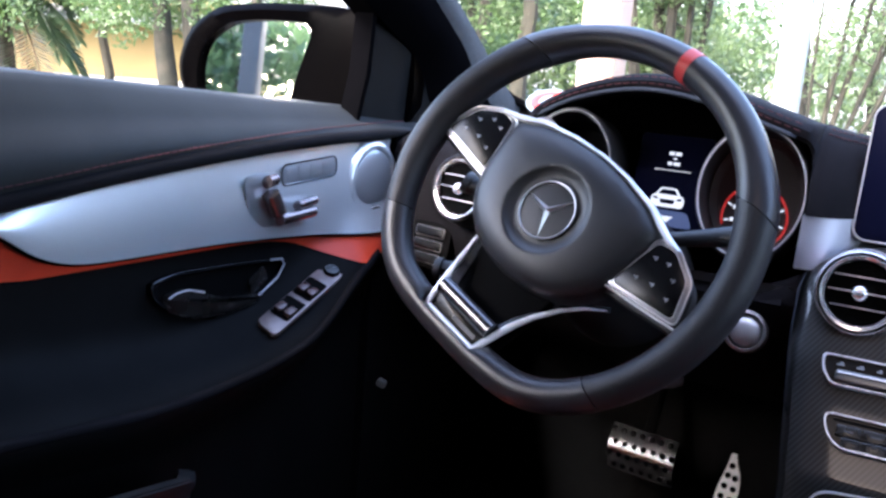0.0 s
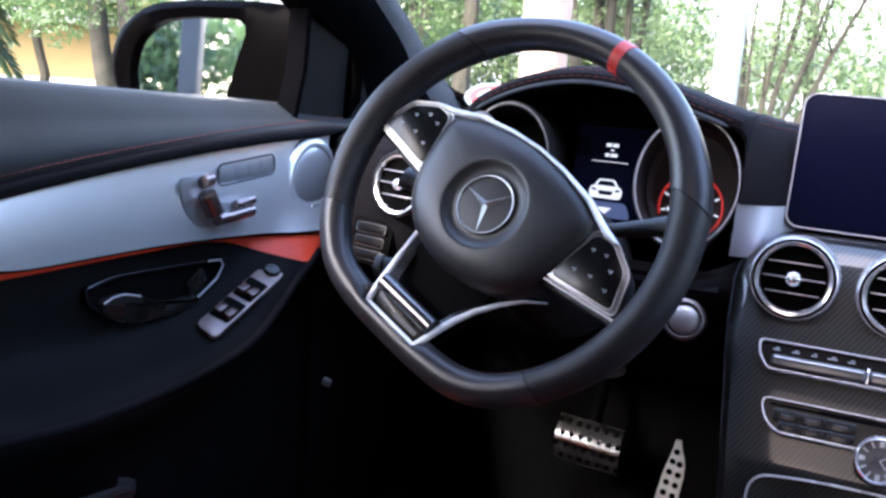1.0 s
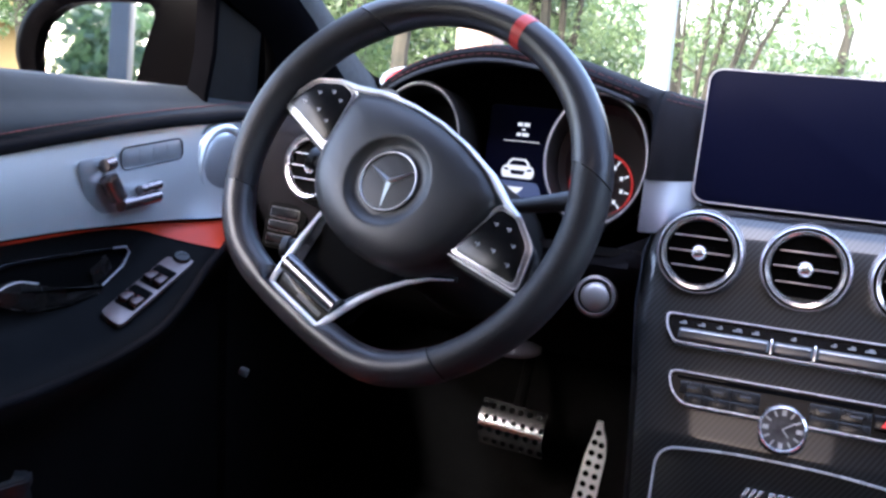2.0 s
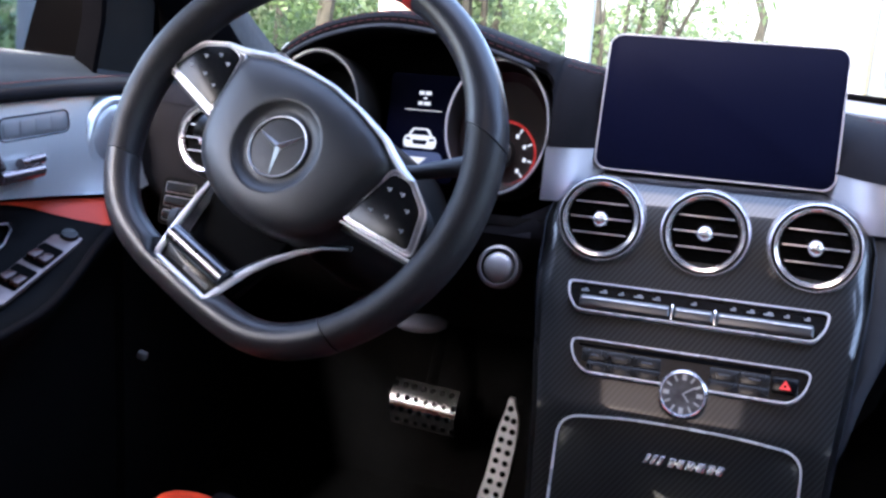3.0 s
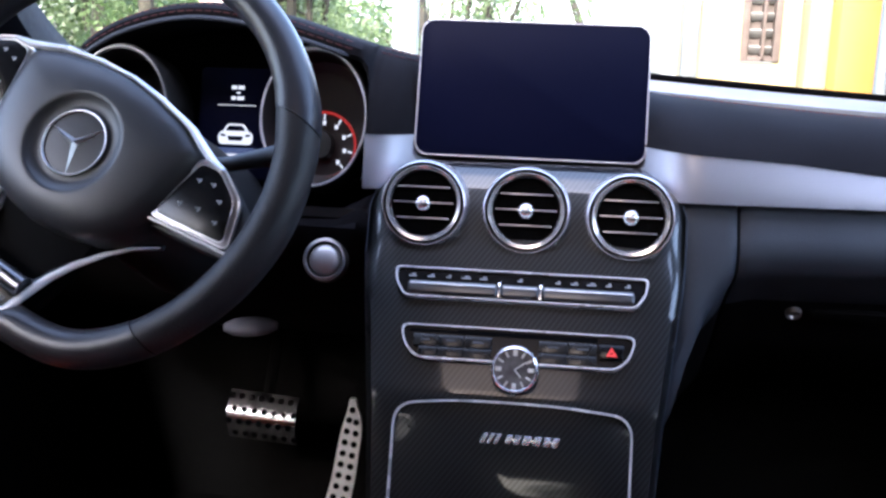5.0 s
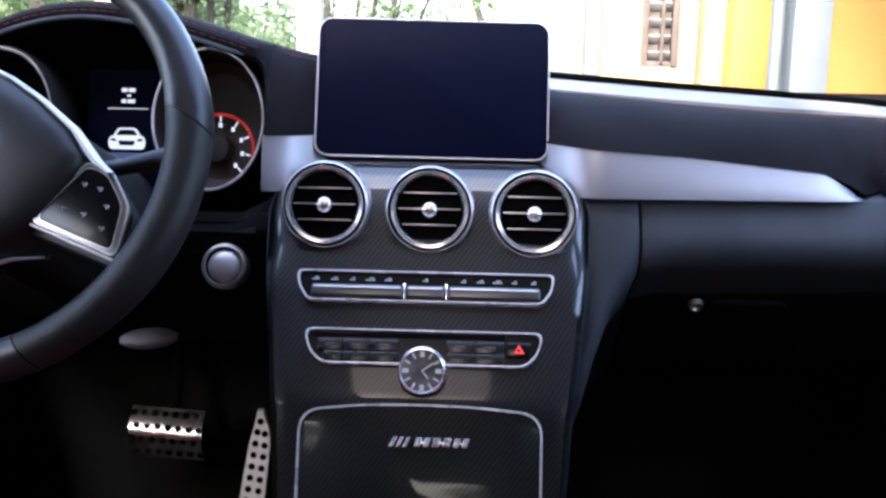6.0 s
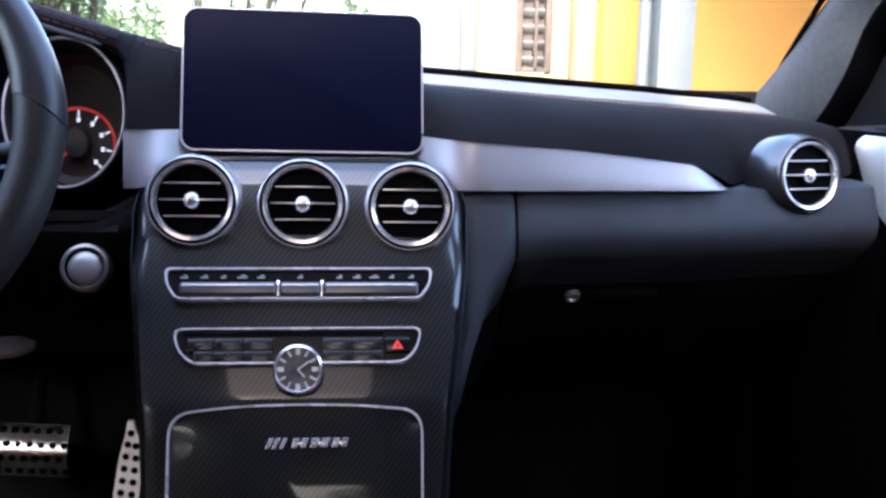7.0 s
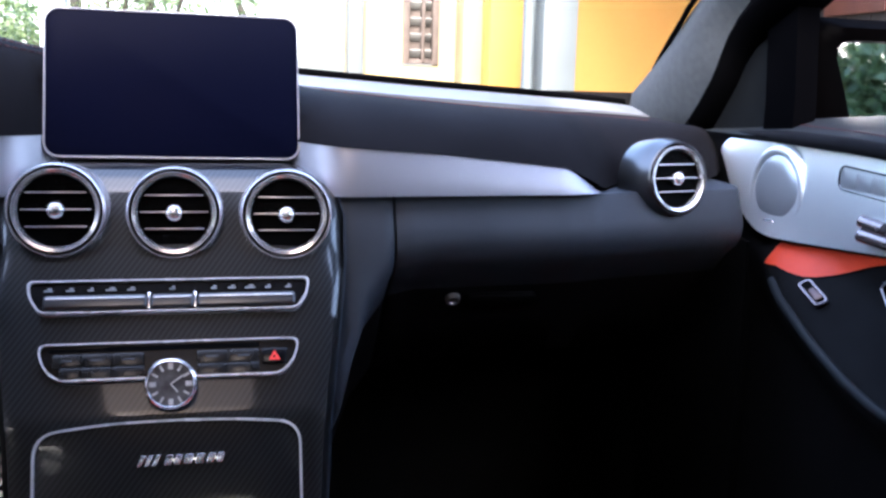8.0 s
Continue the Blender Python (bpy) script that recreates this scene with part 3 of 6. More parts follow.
def course(pts, n=5):
    """A rounded line through points."""
    p = [Vector(q) for q in pts]
    p = [p[0] * 2 - p[1]] + p + [p[-1] * 2 - p[-2]]
    out = []
    for a, b, c, d in zip(p, p[1:], p[2:], p[3:]):
        for i in range(n):
            t = i / n
            out.append(0.5 * (2 * b + (c - a) * t + (2 * a - 5 * b + 4 * c - d) * t ** 2 + (3 * b - a - 3 * c + d) * t ** 3))
    return [tuple(q) for q in out + [p[-2]]]



part("floor_pan", boxes((1.5, 3.4, 0.05), (-0.025, 0.15, 0.325)), CARPET, car, "black carpeted floor")
def roof_z(x, y):
    return 1.40 + 0.035 * math.sin(math.pi * (y + 1.9) / 3.0) - 0.09 * (abs(x + 0.025) / 0.78) ** 3


PANE = (-0.20, 0.12, 0.20, 0.59)   # opening over the front seats: x from, to; y from, to


def roof_sheet(x0, x1, y0, y1, lift, thick):
    """A vaulted roof sheet with the pane's opening left free."""
    bm = bmesh.new()
    for xa, xb, nx, ya, yb, ny in ((x0, x1, 14, y0, PANE[2], 9), (x0, x1, 14, PANE[3], y1, 2), (x0, PANE[0], 6, PANE[2], PANE[3], 3), (PANE[1], x1, 6, PANE[2], PANE[3], 3)):
        loft(bm, [[(x, y, roof_z(x, y) + lift) for x in steps(xa, xb, nx)] for y in steps(ya, yb, ny)], (0, 0, thick))
    return bm


part("roof", roof_sheet(LX - 0.06, RX + 0.06, -1.5, 0.84, 0.0, 0.04), HEADLINER, car, "grey cloth headliner")
part("roof_pane", loft(bmesh.new(), [[(x, y, roof_z(x, y) + 0.03) for x in steps(PANE[0], PANE[1], 4)] for y in steps(PANE[2], PANE[3], 4)]), ROOF_GLASS, car, "brown-tinted roof glass")
bm = bmesh.new()
sweep(bm, [(x, y, roof_z(x, y) - 0.002) for x, y in round_rect(PANE[1] - PANE[0], PANE[3] - PANE[2], 0.02, 4, (PANE[0] + PANE[1]) / 2, (PANE[2] + PANE[3]) / 2)], 0.006, 8, True)
part("pane_seal", bm, RUBBER, car)
part("firewall", boxes((1.5, 0.04, 0.75), (-0.025, 1.62, 0.66), 0, (-12, 0, 0)), CARPET, car)
part("rear_wall", boxes((1.4, 0.08, 0.85), (-0.025, -1.5, 0.75)), CARPET, car)
part("tunnel", boxes((0.26, 2.2, 0.25), (0.0, 0.0, 0.44), 0.04), CARPET, car)
for s in (-1, 1):
    X = BODY[s] + s * 0.03
    # front pillar: windscreen edge at one side, door seal at the other
    bm = bmesh.new()
    edge_f = [(1.83, 0.93), (1.72, 1.005), (1.56, 1.095), (1.45, 1.165), (1.10, 1.36), (0.86, 1.42)]
    edge_b = [(1.60, 0.93), (1.47, 0.985), (1.385, 1.06), (1.30, 1.165), (0.98, 1.34), (0.76, 1.385)]
    edge_f, edge_b = course(edge_f), course(edge_b)
    rows = []
    for (yf, zf), (yb, zb) in zip(edge_f, edge_b):
        rows.append([(X - s * 0.03 * (1 - k / 6) + s * 0.01 * k / 6 - s * 0.025 * math.sin(math.pi * k / 6) - s * 0.05 * max(0, zf - 1.1), yf + (yb - yf) * k / 6, zf + (zb - zf) * k / 6) for k in range(7)])
    part("front_pillar", loft(bm, rows, (s * 0.05, 0, 0)), GREY_FABRIC, car, "grey cloth-covered windscreen pillar")
    # black seal and door frame behind the pillar, spread forward as painted shade
    bm = bmesh.new()
    rows = []
    for i, ((yf, zf), (yb, zb)) in enumerate(zip(edge_f, edge_b)):
        w = interp(zb, [(0.93, 0.015), (1.09, 0.012), (1.13, 0.03), (1.165, 0.07), (1.25, 0.11), (1.4, 0.10)])
        # covers most of the left pillar for its shade, the right one's bright flank
        reach = 0.85 if s < 0 else interp(zb, [(0.95, 0.06), (1.15, 0.10), (1.34, 0.36)])
        y1, z1 = yb + (yf - yb) * reach, zb + (zf - zb) * reach
        rows.append([(X - s * 0.012 - s * 0.03 * math.sin(math.pi * k / 6) - s * 0.05 * max(0, zb - 1.1), y1 + (yb - w - y1) * k / 6, z1 + (zb - 0.02 - z1) * k / 6) for k in range(7)])
    part("seal_and_pillar_shade", loft(bm, rows, (s * 0.04, 0, 0)), RUBBER, car)
    part("centre_pillar", boxes((0.06, 0.16, 1.1), (X + s * 0.02, 0.02, 0.87), 0.02), GREY_FABRIC, car)
    part("rear_side", boxes((0.06, 1.5, 0.72), (X + s * 0.02, -0.8, 0.66), 0.02), LEATHER, car)
    part("rear_pillar", boxes((0.06, 0.3, 0.6), (X - s * 0.03, -1.38, 1.12), 0.02, (-20, 0, 0)), GREY_FABRIC, car)
# outer body, standing on its wheels
rows = []
for y, hw, top in ((1.62, 0.80, 0.93), (1.85, 0.82, 0.92), (2.2, 0.82, 0.885), (2.5, 0.80, 0.84), (2.68, 0.74, 0.77), (2.76, 0.66, 0.66)):
    rows.append([(-0.025 + hw * k / 8, y, top - 0.06 * abs(k / 8) ** 3) for k in range(-8, 9)])
part("bonnet", loft(bmesh.new(), rows, (0, 0, -0.03)), PAINT_BLACK, car, "dark bonnet")
for s in (-1, 1):
    rows = []
    for y, top in ((-2.15, 0.80), (-1.5, 0.88), (-0.4, 0.90), (0.8, 0.92), (1.45, 0.93), (1.62, 0.87), (2.2, 0.825), (2.68, 0.71)):
        rows.append([(-0.025 + s * (0.86 + 0.035 * math.sin(math.pi * k / 5) - (0.10 if y > 2.5 or y < -2 else 0)), y, 0.22 + (top - 0.22) * k / 5) for k in range(6)])
    part("side_panel", loft(bmesh.new(), rows, (-s * 0.02, 0, 0)), PAINT_BLACK, car, "dark painted body side")
    for y in (2.0, -1.25):
        m = basis((-0.025 + s * 0.84, y, 0.33), (0, s, 0), (0, 0, 1))
        w = part("wheel", lathe(bmesh.new(), [(0.21, -0.10), (0.31, -0.11), (0.33, -0.08), (0.33, 0.08), (0.31, 0.105), (0.215, 0.10), (0.21, -0.10)], m, 40), RUBBER, car, "black tyre with alloy rim")
        bm = lathe(bmesh.new(), [(0, 0.06), (0.05, 0.06), (0.06, 0.04), (0.06, -0.02)], m, 24)
        for i in range(10):
            box(bm, (0.16, 0.03, 0.03), m @ pose(0, 0, 0.04, 0, 0, 36 * i) @ pose(0.13, 0, 0), 0.004)
        part("rim", lathe(bm, [(0.20, 0.08), (0.213, 0.09), (0.213, -0.05), (0.195, -0.05)], m, 40), MID_SATIN, w, "grey alloy rim")
part("boot_lid", boxes((1.56, 0.62, 0.06), (-0.025, -1.85, 0.86), 0.02), PAINT_BLACK, car)
part("rear_bumper", boxes((1.6, 0.12, 0.6), (-0.025, -2.17, 0.52), 0.04), PAINT_BLACK, car)
part("front_bumper", boxes((1.45, 0.14, 0.46), (-0.025, 2.72, 0.45), 0.05), PAINT_BLACK, car)
part("roof_skin", roof_sheet(LX - 0.07, RX + 0.07, -1.55, 0.86, 0.047, 0.015), PAINT_BLACK, car, "dark painted roof")
# unseen rear panes, added with a tint to cut the light from behind
part("rear_window", boxes((1.36, 0.005, 0.30), (-0.025, -1.5, 1.28)), TINTED, car, "unseen rear window, tint added to cut light from behind")
for s in (-1, 1):
    part("rear_side_window", boxes((0.005, 1.3, 0.36), (BODY[s] + s * 0.03, -0.72, 1.19)), TINTED, car, "unseen rear side window, tint added to cut light from behind")
# windscreen
for s in (-1, 1):
    X = BODY[s] + s * 0.03
    bm = bmesh.new()
    if s < 0:
        line = [(X + 0.145, 1.70, 1.008), (X + 0.10, 1.70, 1.012), (X + 0.065, 1.69, 1.022), (X + 0.0225, 1.655, 1.045), (X - 0.007, 1.56, 1.098), (X - 0.002, 1.45, 1.168), (X + 0.04, 1.10, 1.362)]
    else:
        line = course([(X - 0.14, 1.70, 1.0115), (X - 0.085, 1.70, 1.011), (X - 0.042, 1.70, 1.0115), (X - 0.0235, 1.685, 1.0205), (X - 0.018, 1.655, 1.041), (X - 0.023, 1.60, 1.080), (X - 0.036, 1.50, 1.137), (X - 0.042, 1.42, 1.184), (X - 0.045, 1.10, 1.362)], 4)
    sweep(bm, line, 0.008 if s < 0 else 0.0045, 8)
    part("windscreen_edge", bm, RUBBER, car, "black windscreen edge")
bm = bmesh.new()
rows = []
for k in range(7):
    y, z = 1.84 + (0.82 - 1.84) * k / 6, 0.92 + (1.42 - 0.92) * k / 6 + 0.03 * math.sin(math.pi * k / 6)
    rows.append([(x, y + 0.10 * (1 - ((x + 0.025) / 0.7) ** 2), z) for x in steps(LX + 0.01, RX - 0.01, 14)])
screen_glass = part("windscreen", loft(bm, rows), GLASS, car, "clear windscreen glass")


# ---- dashboard ----
dash = thing("dashboard", (0, 1.25, 0.6), "black leather dashboard with red stitching", "dashboard")
CREST = [(-0.80, 1.0), (-0.66, 1.005), (-0.56, 1.035), (-0.518, 1.058), (-0.46, 1.094), (-0.373, 1.118), (-0.30, 1.112), (-0.243, 1.097), (-0.18, 1.077), (-0.127, 1.063), (0.0, 1.045), (0.13, 1.031), (0.3, 1.017), (0.57, 1.0), (0.66, 0.992), (0.72, 0.985)]


def crest(x):
    """Height of the dashboard's top edge."""
    return sum(smooth_interp(x + d, CREST) for d in (-0.03, -0.015, 0, 0.015, 0.03)) / 5


def front_y(x):
    """How far ahead the dashboard's face lies."""
    return smooth_interp(x, [(-0.8, 1.26), (-0.68, 1.19), (-0.55, 1.145), (-0.45, 1.11), (-0.15, 1.10), (-0.122, 1.13), (-0.105, 1.165), (0.105, 1.165), (0.122, 1.13), (0.15, 1.10), (0.42, 1.12), (0.455, 1.14), (0.485, 1.20), (0.6, 1.235), (0.655, 1.27), (0.72, 1.38)])


def trim_top(x):
    return interp(x, [(-0.8, 0.985), (-0.16, 0.983), (0.11, 0.979), (0.267, 0.969), (0.401, 0.955), (0.455, 0.930), (0.8, 0.930)])


HOOD = (-0.520, -0.169)
bm = bmesh.new()
rows = []
for x in sorted(steps(-0.79, -0.21, 60) + steps(-0.2057, -0.101, 60) + steps(-0.095, 0.71, 90) + [e + s * d for e, s in zip(HOOD, (1, -1)) for d in (0.0002, 0.0007, 0.0016)]):
    c, b, f = crest(x), trim_top(x), front_y(x)
    row = []
    for u, v in ((0.0, 0.0), (0.004, 0.15), (0.012, 0.4), (0.025, 0.65), (0.042, 0.85), (0.06, 0.96), (0.085, 1.0), (0.12, 1.0)):
        row.append((x, f + u * interp(x, [(-0.16, 1.0), (-0.10, 1.3), (0.1, 1.3), (0.16, 1.9), (0.5, 1.7), (0.66, 1.0)]), b + (c - b) * v))
    if HOOD[0] < x < HOOD[1]:   # hollow for the instruments, its ends rounded
        hollow = [(x, f + 0.13, c - 0.028), (x, f + 0.06, c - 0.024), (x, f + 0.025, c - 0.022), (x, f + 0.015, c - 0.016), (x, f + 0.015, c - 0.008), (x, f + 0.025, c - 0.002), (x, f + 0.05, c), (x, f + 0.09, c)]
        k = min(1.0, (HOOD[1] - x) / 0.012, (x - HOOD[0]) / 0.022)
        k = math.sqrt(max(0.0, 1 - (1 - k) ** 2))
        row = [tuple(Vector(p).lerp(Vector(q), k)) for p, q in zip(row, hollow)]
    end = 1.66 + 0.1 * (1 - ((x + 0.025) / 0.7) ** 2)
    zt = interp(x, [(-0.8, 0.99), (-0.2, 1.02), (0.13, 1.03), (0.72, 0.995)])
    row += [(x, f + 0.24, (c + zt) / 2 + 0.003), (x, f + 0.32, zt + 0.006), (x, max(end, f + 0.34), zt + 0.003)]
    rows.append(row)
part("upper_pad", loft(bm, rows), PAD, dash, "black leather pad with a raised instrument hood")

bm = bmesh.new()
sweep(bm, [(x, front_y(x) + 0.013, crest(x) - 0.0185) for x in steps(-0.497, -0.19, 40)], [0.0005] + [0.0026] * 39 + [0.0005], 8)
part("hood_lip", bm, LOWER_LEATHER, dash, "rounded lower lip of the instrument hood")

# stitched seam along the pad's crest
def seam(parent, pts, step=0.006, r=0.0008, mat=None):
    bm = bmesh.new()
    for a, b in zip(pts, pts[1:]):
        a, b = Vector(a), Vector(b)
        n = max(1, int((b - a).length / step))
        for i in range(n):
            p, q = a.lerp(b, (i + 0.15) / n), a.lerp(b, (i + 0.85) / n)
            sweep(bm, [p, q], r, 4)
    return part("stitching", bm, mat or RED_THREAD, parent, "dark red thread")


seam(dash, [(x, front_y(x) + 0.125, crest(x) + 0.0004) for x in steps(0.15, 0.6, 30)])
for v, u in ((0.985, 0.0725), (0.93, 0.0545)):   # double seam from the hood towards the tablet
    seam(dash, [(x, front_y(x) + u * interp(x, [(-0.16, 1.0), (-0.10, 1.3)]) - 0.0006, trim_top(x) + (crest(x) - trim_top(x)) * v + 0.0005) for x in steps(-0.164, -0.116, 8)], r=0.0009, mat=PALE_THREAD)
for lift, u in ((-0.0035, 0.0195), (-0.011, 0.0145)):
    seam(dash, [(x, front_y(x) + u, crest(x) + lift) for x in steps(-0.49, -0.186, 30)], r=0.0007)

# lower dashboard, rolling under towards the footwells
def lower_section(x):
    f = front_y(x) if x < 0.42 else interp(x, [(0.42, 1.12), (0.48, 1.139), (0.545, 1.154), (0.60, 1.167), (0.635, 1.180), (0.650, 1.198), (0.658, 1.235), (0.664, 1.30)])
    b = interp(x, [(-0.56, 0.985), (-0.535, 0.91), (-0.5, 0.90), (-0.19, 0.90), (-0.16, 0.926), (0.8, 0.926)])
    d = interp(x, [(0.15, 0.16), (0.165, 0.10), (0.185, 0.045), (0.2115, 0.008), (0.24, 0.0)]) if x > 0.12 else 0.0   # runs down beside the console
    if x > 0.12:   # rounds off and turns under into the glovebox lid
        return [(x, max(f + 0.004, front_y(x) + 0.03), b + 0.0015)] + [(x, f + u, z) for u, z in ((0.005, b), (0.002, b - 0.004), (-0.004, b - 0.018), (-0.011 - 0.1 * d, 0.896 - 0.4 * d), (-0.0145 - 0.25 * d, 0.882 - 0.8 * d), (-0.012 - 0.3 * d, 0.869 - d), (-0.002 - 0.25 * d, 0.857 - d), (0.020 - 0.2 * d, 0.843 - d), (0.046, 0.820 - d), (0.064, 0.800 - d), (0.088, 0.772 - d), (0.15, 0.71 - d), (0.45, 0.68 - d))]
    return [(x, f + 0.004, b), (x, f + 0.0, b - 0.004), (x, f - 0.006, b - 0.02), (x, f - 0.008, 0.885 - 0.5 * d), (x, f - 0.003, 0.864 - d), (x, f + 0.006, 0.848 - d), (x, f + 0.024, 0.835 - d), (x, f + 0.07, 0.808 - d), (x, f + 0.13, 0.768 - d), (x, f + 0.24, 0.70 - d), (x, f + 0.45, 0.68 - d)]


def lower_panel(name, x0, x1, n, label="", mat=None, span=slice(0, 20)):
    bm = bmesh.new()
    rows = []
    for i, x in enumerate(steps(x0, x1, n)):
        inset = 0.004 if i in (0, n) else 0.0
        rows.append([(p[0], p[1] + inset, p[2]) for p in lower_section(x)[span]])
    return part(name, loft(bm, rows, (0, 0.02, -0.01)), mat or LOWER_LEATHER, dash, label)


lower_panel("knee_panel", -0.79, -0.152, 26, "black soft knee panel", PAD)
lower_panel("console_cheek", -0.150, 0.1195, 10, "", PAD)
# face in lighter leather, underside near black: the footwell's shade is put into colour
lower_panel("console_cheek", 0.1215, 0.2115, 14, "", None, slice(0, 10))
lower_panel("cheek_underside_shade", 0.1215, 0.2115, 14, "", LEATHER, slice(9, 14))
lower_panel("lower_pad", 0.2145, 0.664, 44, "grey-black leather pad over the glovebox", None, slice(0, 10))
# lid in black leather, which carries the shade under the pad
glove = lower_panel("glovebox_lid", 0.2145, 0.664, 44, "glovebox lid set back under the pad, footwell shade put into its black", LEATHER, slice(9, 14))
bm = bmesh.new()
lathe(bm, [(0.0, 0.004), (0.004, 0.004), (0.005, 0.006), (0.0078, 0.006), (0.0088, 0.0)], basis((0.290, front_y(0.29) + 0.0575, 0.806), (1, 0, 0), (0, -0.67, 0.74)), 20)
part("lock", bm, MID_SATIN, glove, "small round metal lock")
bm = bmesh.new()
plate(bm, round_rect(0.085, 0.02, 0.009), 0.006, basis((0.346, front_y(0.34) + 0.060, 0.804), (1, 0, 0), (0, -0.67, 0.74)), 0.003)
part("pull_handle", bm, CAVITY, glove)

# brushed aluminium band
bm = bmesh.new()
rows = []
for x in steps(0.112, 0.446, 30):
    top, bot = trim_top(x), 0.9275
    if x > 0.40:
        top = bot + (trim_top(x) - bot) * max(0.0, 1 - ((x - 0.40) / 0.046) ** 2) ** 0.7
    f = front_y(x)
    rows.append([(x, f - 0.007 + 0.009 * (k / 6) ** 1.5, bot + (top - bot) * k / 6) for k in range(7)])
part("trim_strip", loft(bm, rows, (0, 0.012, 0)), DASH_TRIM, dash, "brushed aluminium band tapering to a point")
bm = bmesh.new()
rows = []
for x in steps(-0.170, -0.112, 8):
    f = front_y(x)
    rows.append([(x, f - 0.007 + 0.009 * (k / 6) ** 1.5, 0.9275 + (0.983 - 0.9275) * k / 6) for k in range(7)])
part("trim_strip", loft(bm, rows, (0, 0.012, 0)), DASH_TRIM, dash)
# pale defroster ledge at the foot of the windscreen
LEDGE_DROP = [(0.1, -0.006), (0.3, -0.003), (0.6, -0.001)]
bm = bmesh.new()
rows = []
for x in steps(0.10, 0.66, 24):
    c = crest(x) + interp(x, LEDGE_DROP)
    rows.append([(x, front_y(x) + 0.211 + 0.023 * k, c + 0.0075 + 0.0043 * k) for k in range(4)])
part("defroster_ledge", loft(bm, rows, (0, 0, -0.01)), GREY_PLASTIC, dash)
bm = bmesh.new()
sweep(bm, [(x, front_y(x) + 0.285, crest(x) + 0.024 + interp(x, LEDGE_DROP)) for x in steps(0.08, 0.64, 24)], 0.005, 8)
part("windscreen_seal", bm, RUBBER, dash)


# ---- instruments ----
cluster = thing("instrument_cluster", (-0.34, 1.2, 0.9), "twin-dial instrument cluster with lit colour display", "instrument cluster")
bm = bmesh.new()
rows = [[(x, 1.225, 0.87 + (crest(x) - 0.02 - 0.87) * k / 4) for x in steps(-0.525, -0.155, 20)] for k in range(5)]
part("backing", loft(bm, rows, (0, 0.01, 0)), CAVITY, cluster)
bm = bmesh.new()
rows = [[(x, 1.10 + 0.115 * k / 4, 0.905 - 0.006 * k) for x in steps(-0.53, -0.15, 6)] for k in range(5)]
part("lower_shelf", loft(bm, rows, (0, 0, -0.01)), SOFT_BLACK, cluster)


def dial(cx, cz, r, lit):
    m = basis((cx, 1.165, cz), (1, 0, 0), (0, 0.2, 1)) @ Matrix.Diagonal((1.0, 1.28, 1.0, 1.0))
    d = part("dial", lathe(bmesh.new(), [(0, 0.0), (r * 0.8, 0.0), (r * 0.93, 0.008), (r * 0.95, 0.0), (r * 0.95, -0.01)], m, 40), DIAL_FACE if lit else CAVITY, cluster, "round dial with red rim marks")
    part("tube", lathe(bmesh.new(), [(r * 0.95, -0.01), (r * 0.975, 0.05), (r * 1.04, 0.050), (r * 1.07, 0.046), (r * 1.07, -0.02)], m, 56), SOFT_BLACK, d)
    part("bezel", lathe(bmesh.new(), [(r * 0.985, 0.049), (r * 0.992, 0.0525), (r * 1.02, 0.0525), (r * 1.032, 0.048)] if lit else [(r * 1.0, 0.0495), (r * 1.004, 0.0522), (r * 1.018, 0.0522), (r * 1.024, 0.049)], m, 56), SATIN if lit else MID_SATIN, d, "thin satin silver ring")
    bm = bmesh.new()
    a0, a1 = (-80, 195) if lit else (140, 215)
    for i in range(56):
        t = radians(a0 + (a1 - a0) * i / 55)
        box(bm, (0.0024, 0.0036, 0.0008), m @ pose(r * 0.64 * math.cos(t), r * 0.51 * math.sin(t) - 0.019, 0.0015, 0, 0, math.degrees(t)))
    part("red_scale", bm, RED_GLOW if lit else GREY_BUTTON, d, "lit red scale arc")
    for i in range(9):
        t = radians(225 - 270 * i / 8)
        bm = bmesh.new()
        box(bm, (0.005, 0.0014, 0.0008), m @ pose(r * 0.55 * math.cos(t), r * 0.44 * math.sin(t) - 0.019, 0.0016, 0, 0, math.degrees(t)))
        box(bm, (0.0034, 0.0036, 0.0008), m @ pose(r * 0.44 * math.cos(t), r * 0.35 * math.sin(t) - 0.019, 0.0016))
        part("figure", bm, WHITE_GLOW if lit else DIM_PRINT, d)
    bm = bmesh.new()
    box(bm, (r * 0.5, 0.0026, 0.002), m @ pose(0, -0.019, 0.006, 0, 0, 215) @ pose(r * 0.25, 0, 0), 0.0008)
    part("needle", bm, RED_GLOW, d)
    part("hub_cap", lathe(bmesh.new(), [(0, 0.012), (0.011, 0.011), (0.013, 0.006), (0.013, 0.0)], m @ pose(0, -0.019, 0), 24), SOFT_BLACK, d)


dial(-0.228, 0.988, 0.0560, True)
dial(-0.444, 0.987, 0.0540, False)
m = basis((-0.330, 1.168, 0.984), (1, 0, 0), (0, 0.2, 1))
disp = part("display", plate(bmesh.new(), round_rect(0.088, 0.125, 0.006), 0.006, m, 0.001, base=-0.006), SCREEN, cluster, "dark colour display, lit")
part("blue_glow", plate(bmesh.new(), round_poly([(-0.034, -0.046), (0.034, -0.046), (0.026, -0.027), (-0.026, -0.027)], 0.006), 0.0004, m, base=0.0003), BLUE_GLOW, disp, "bluish road picture")
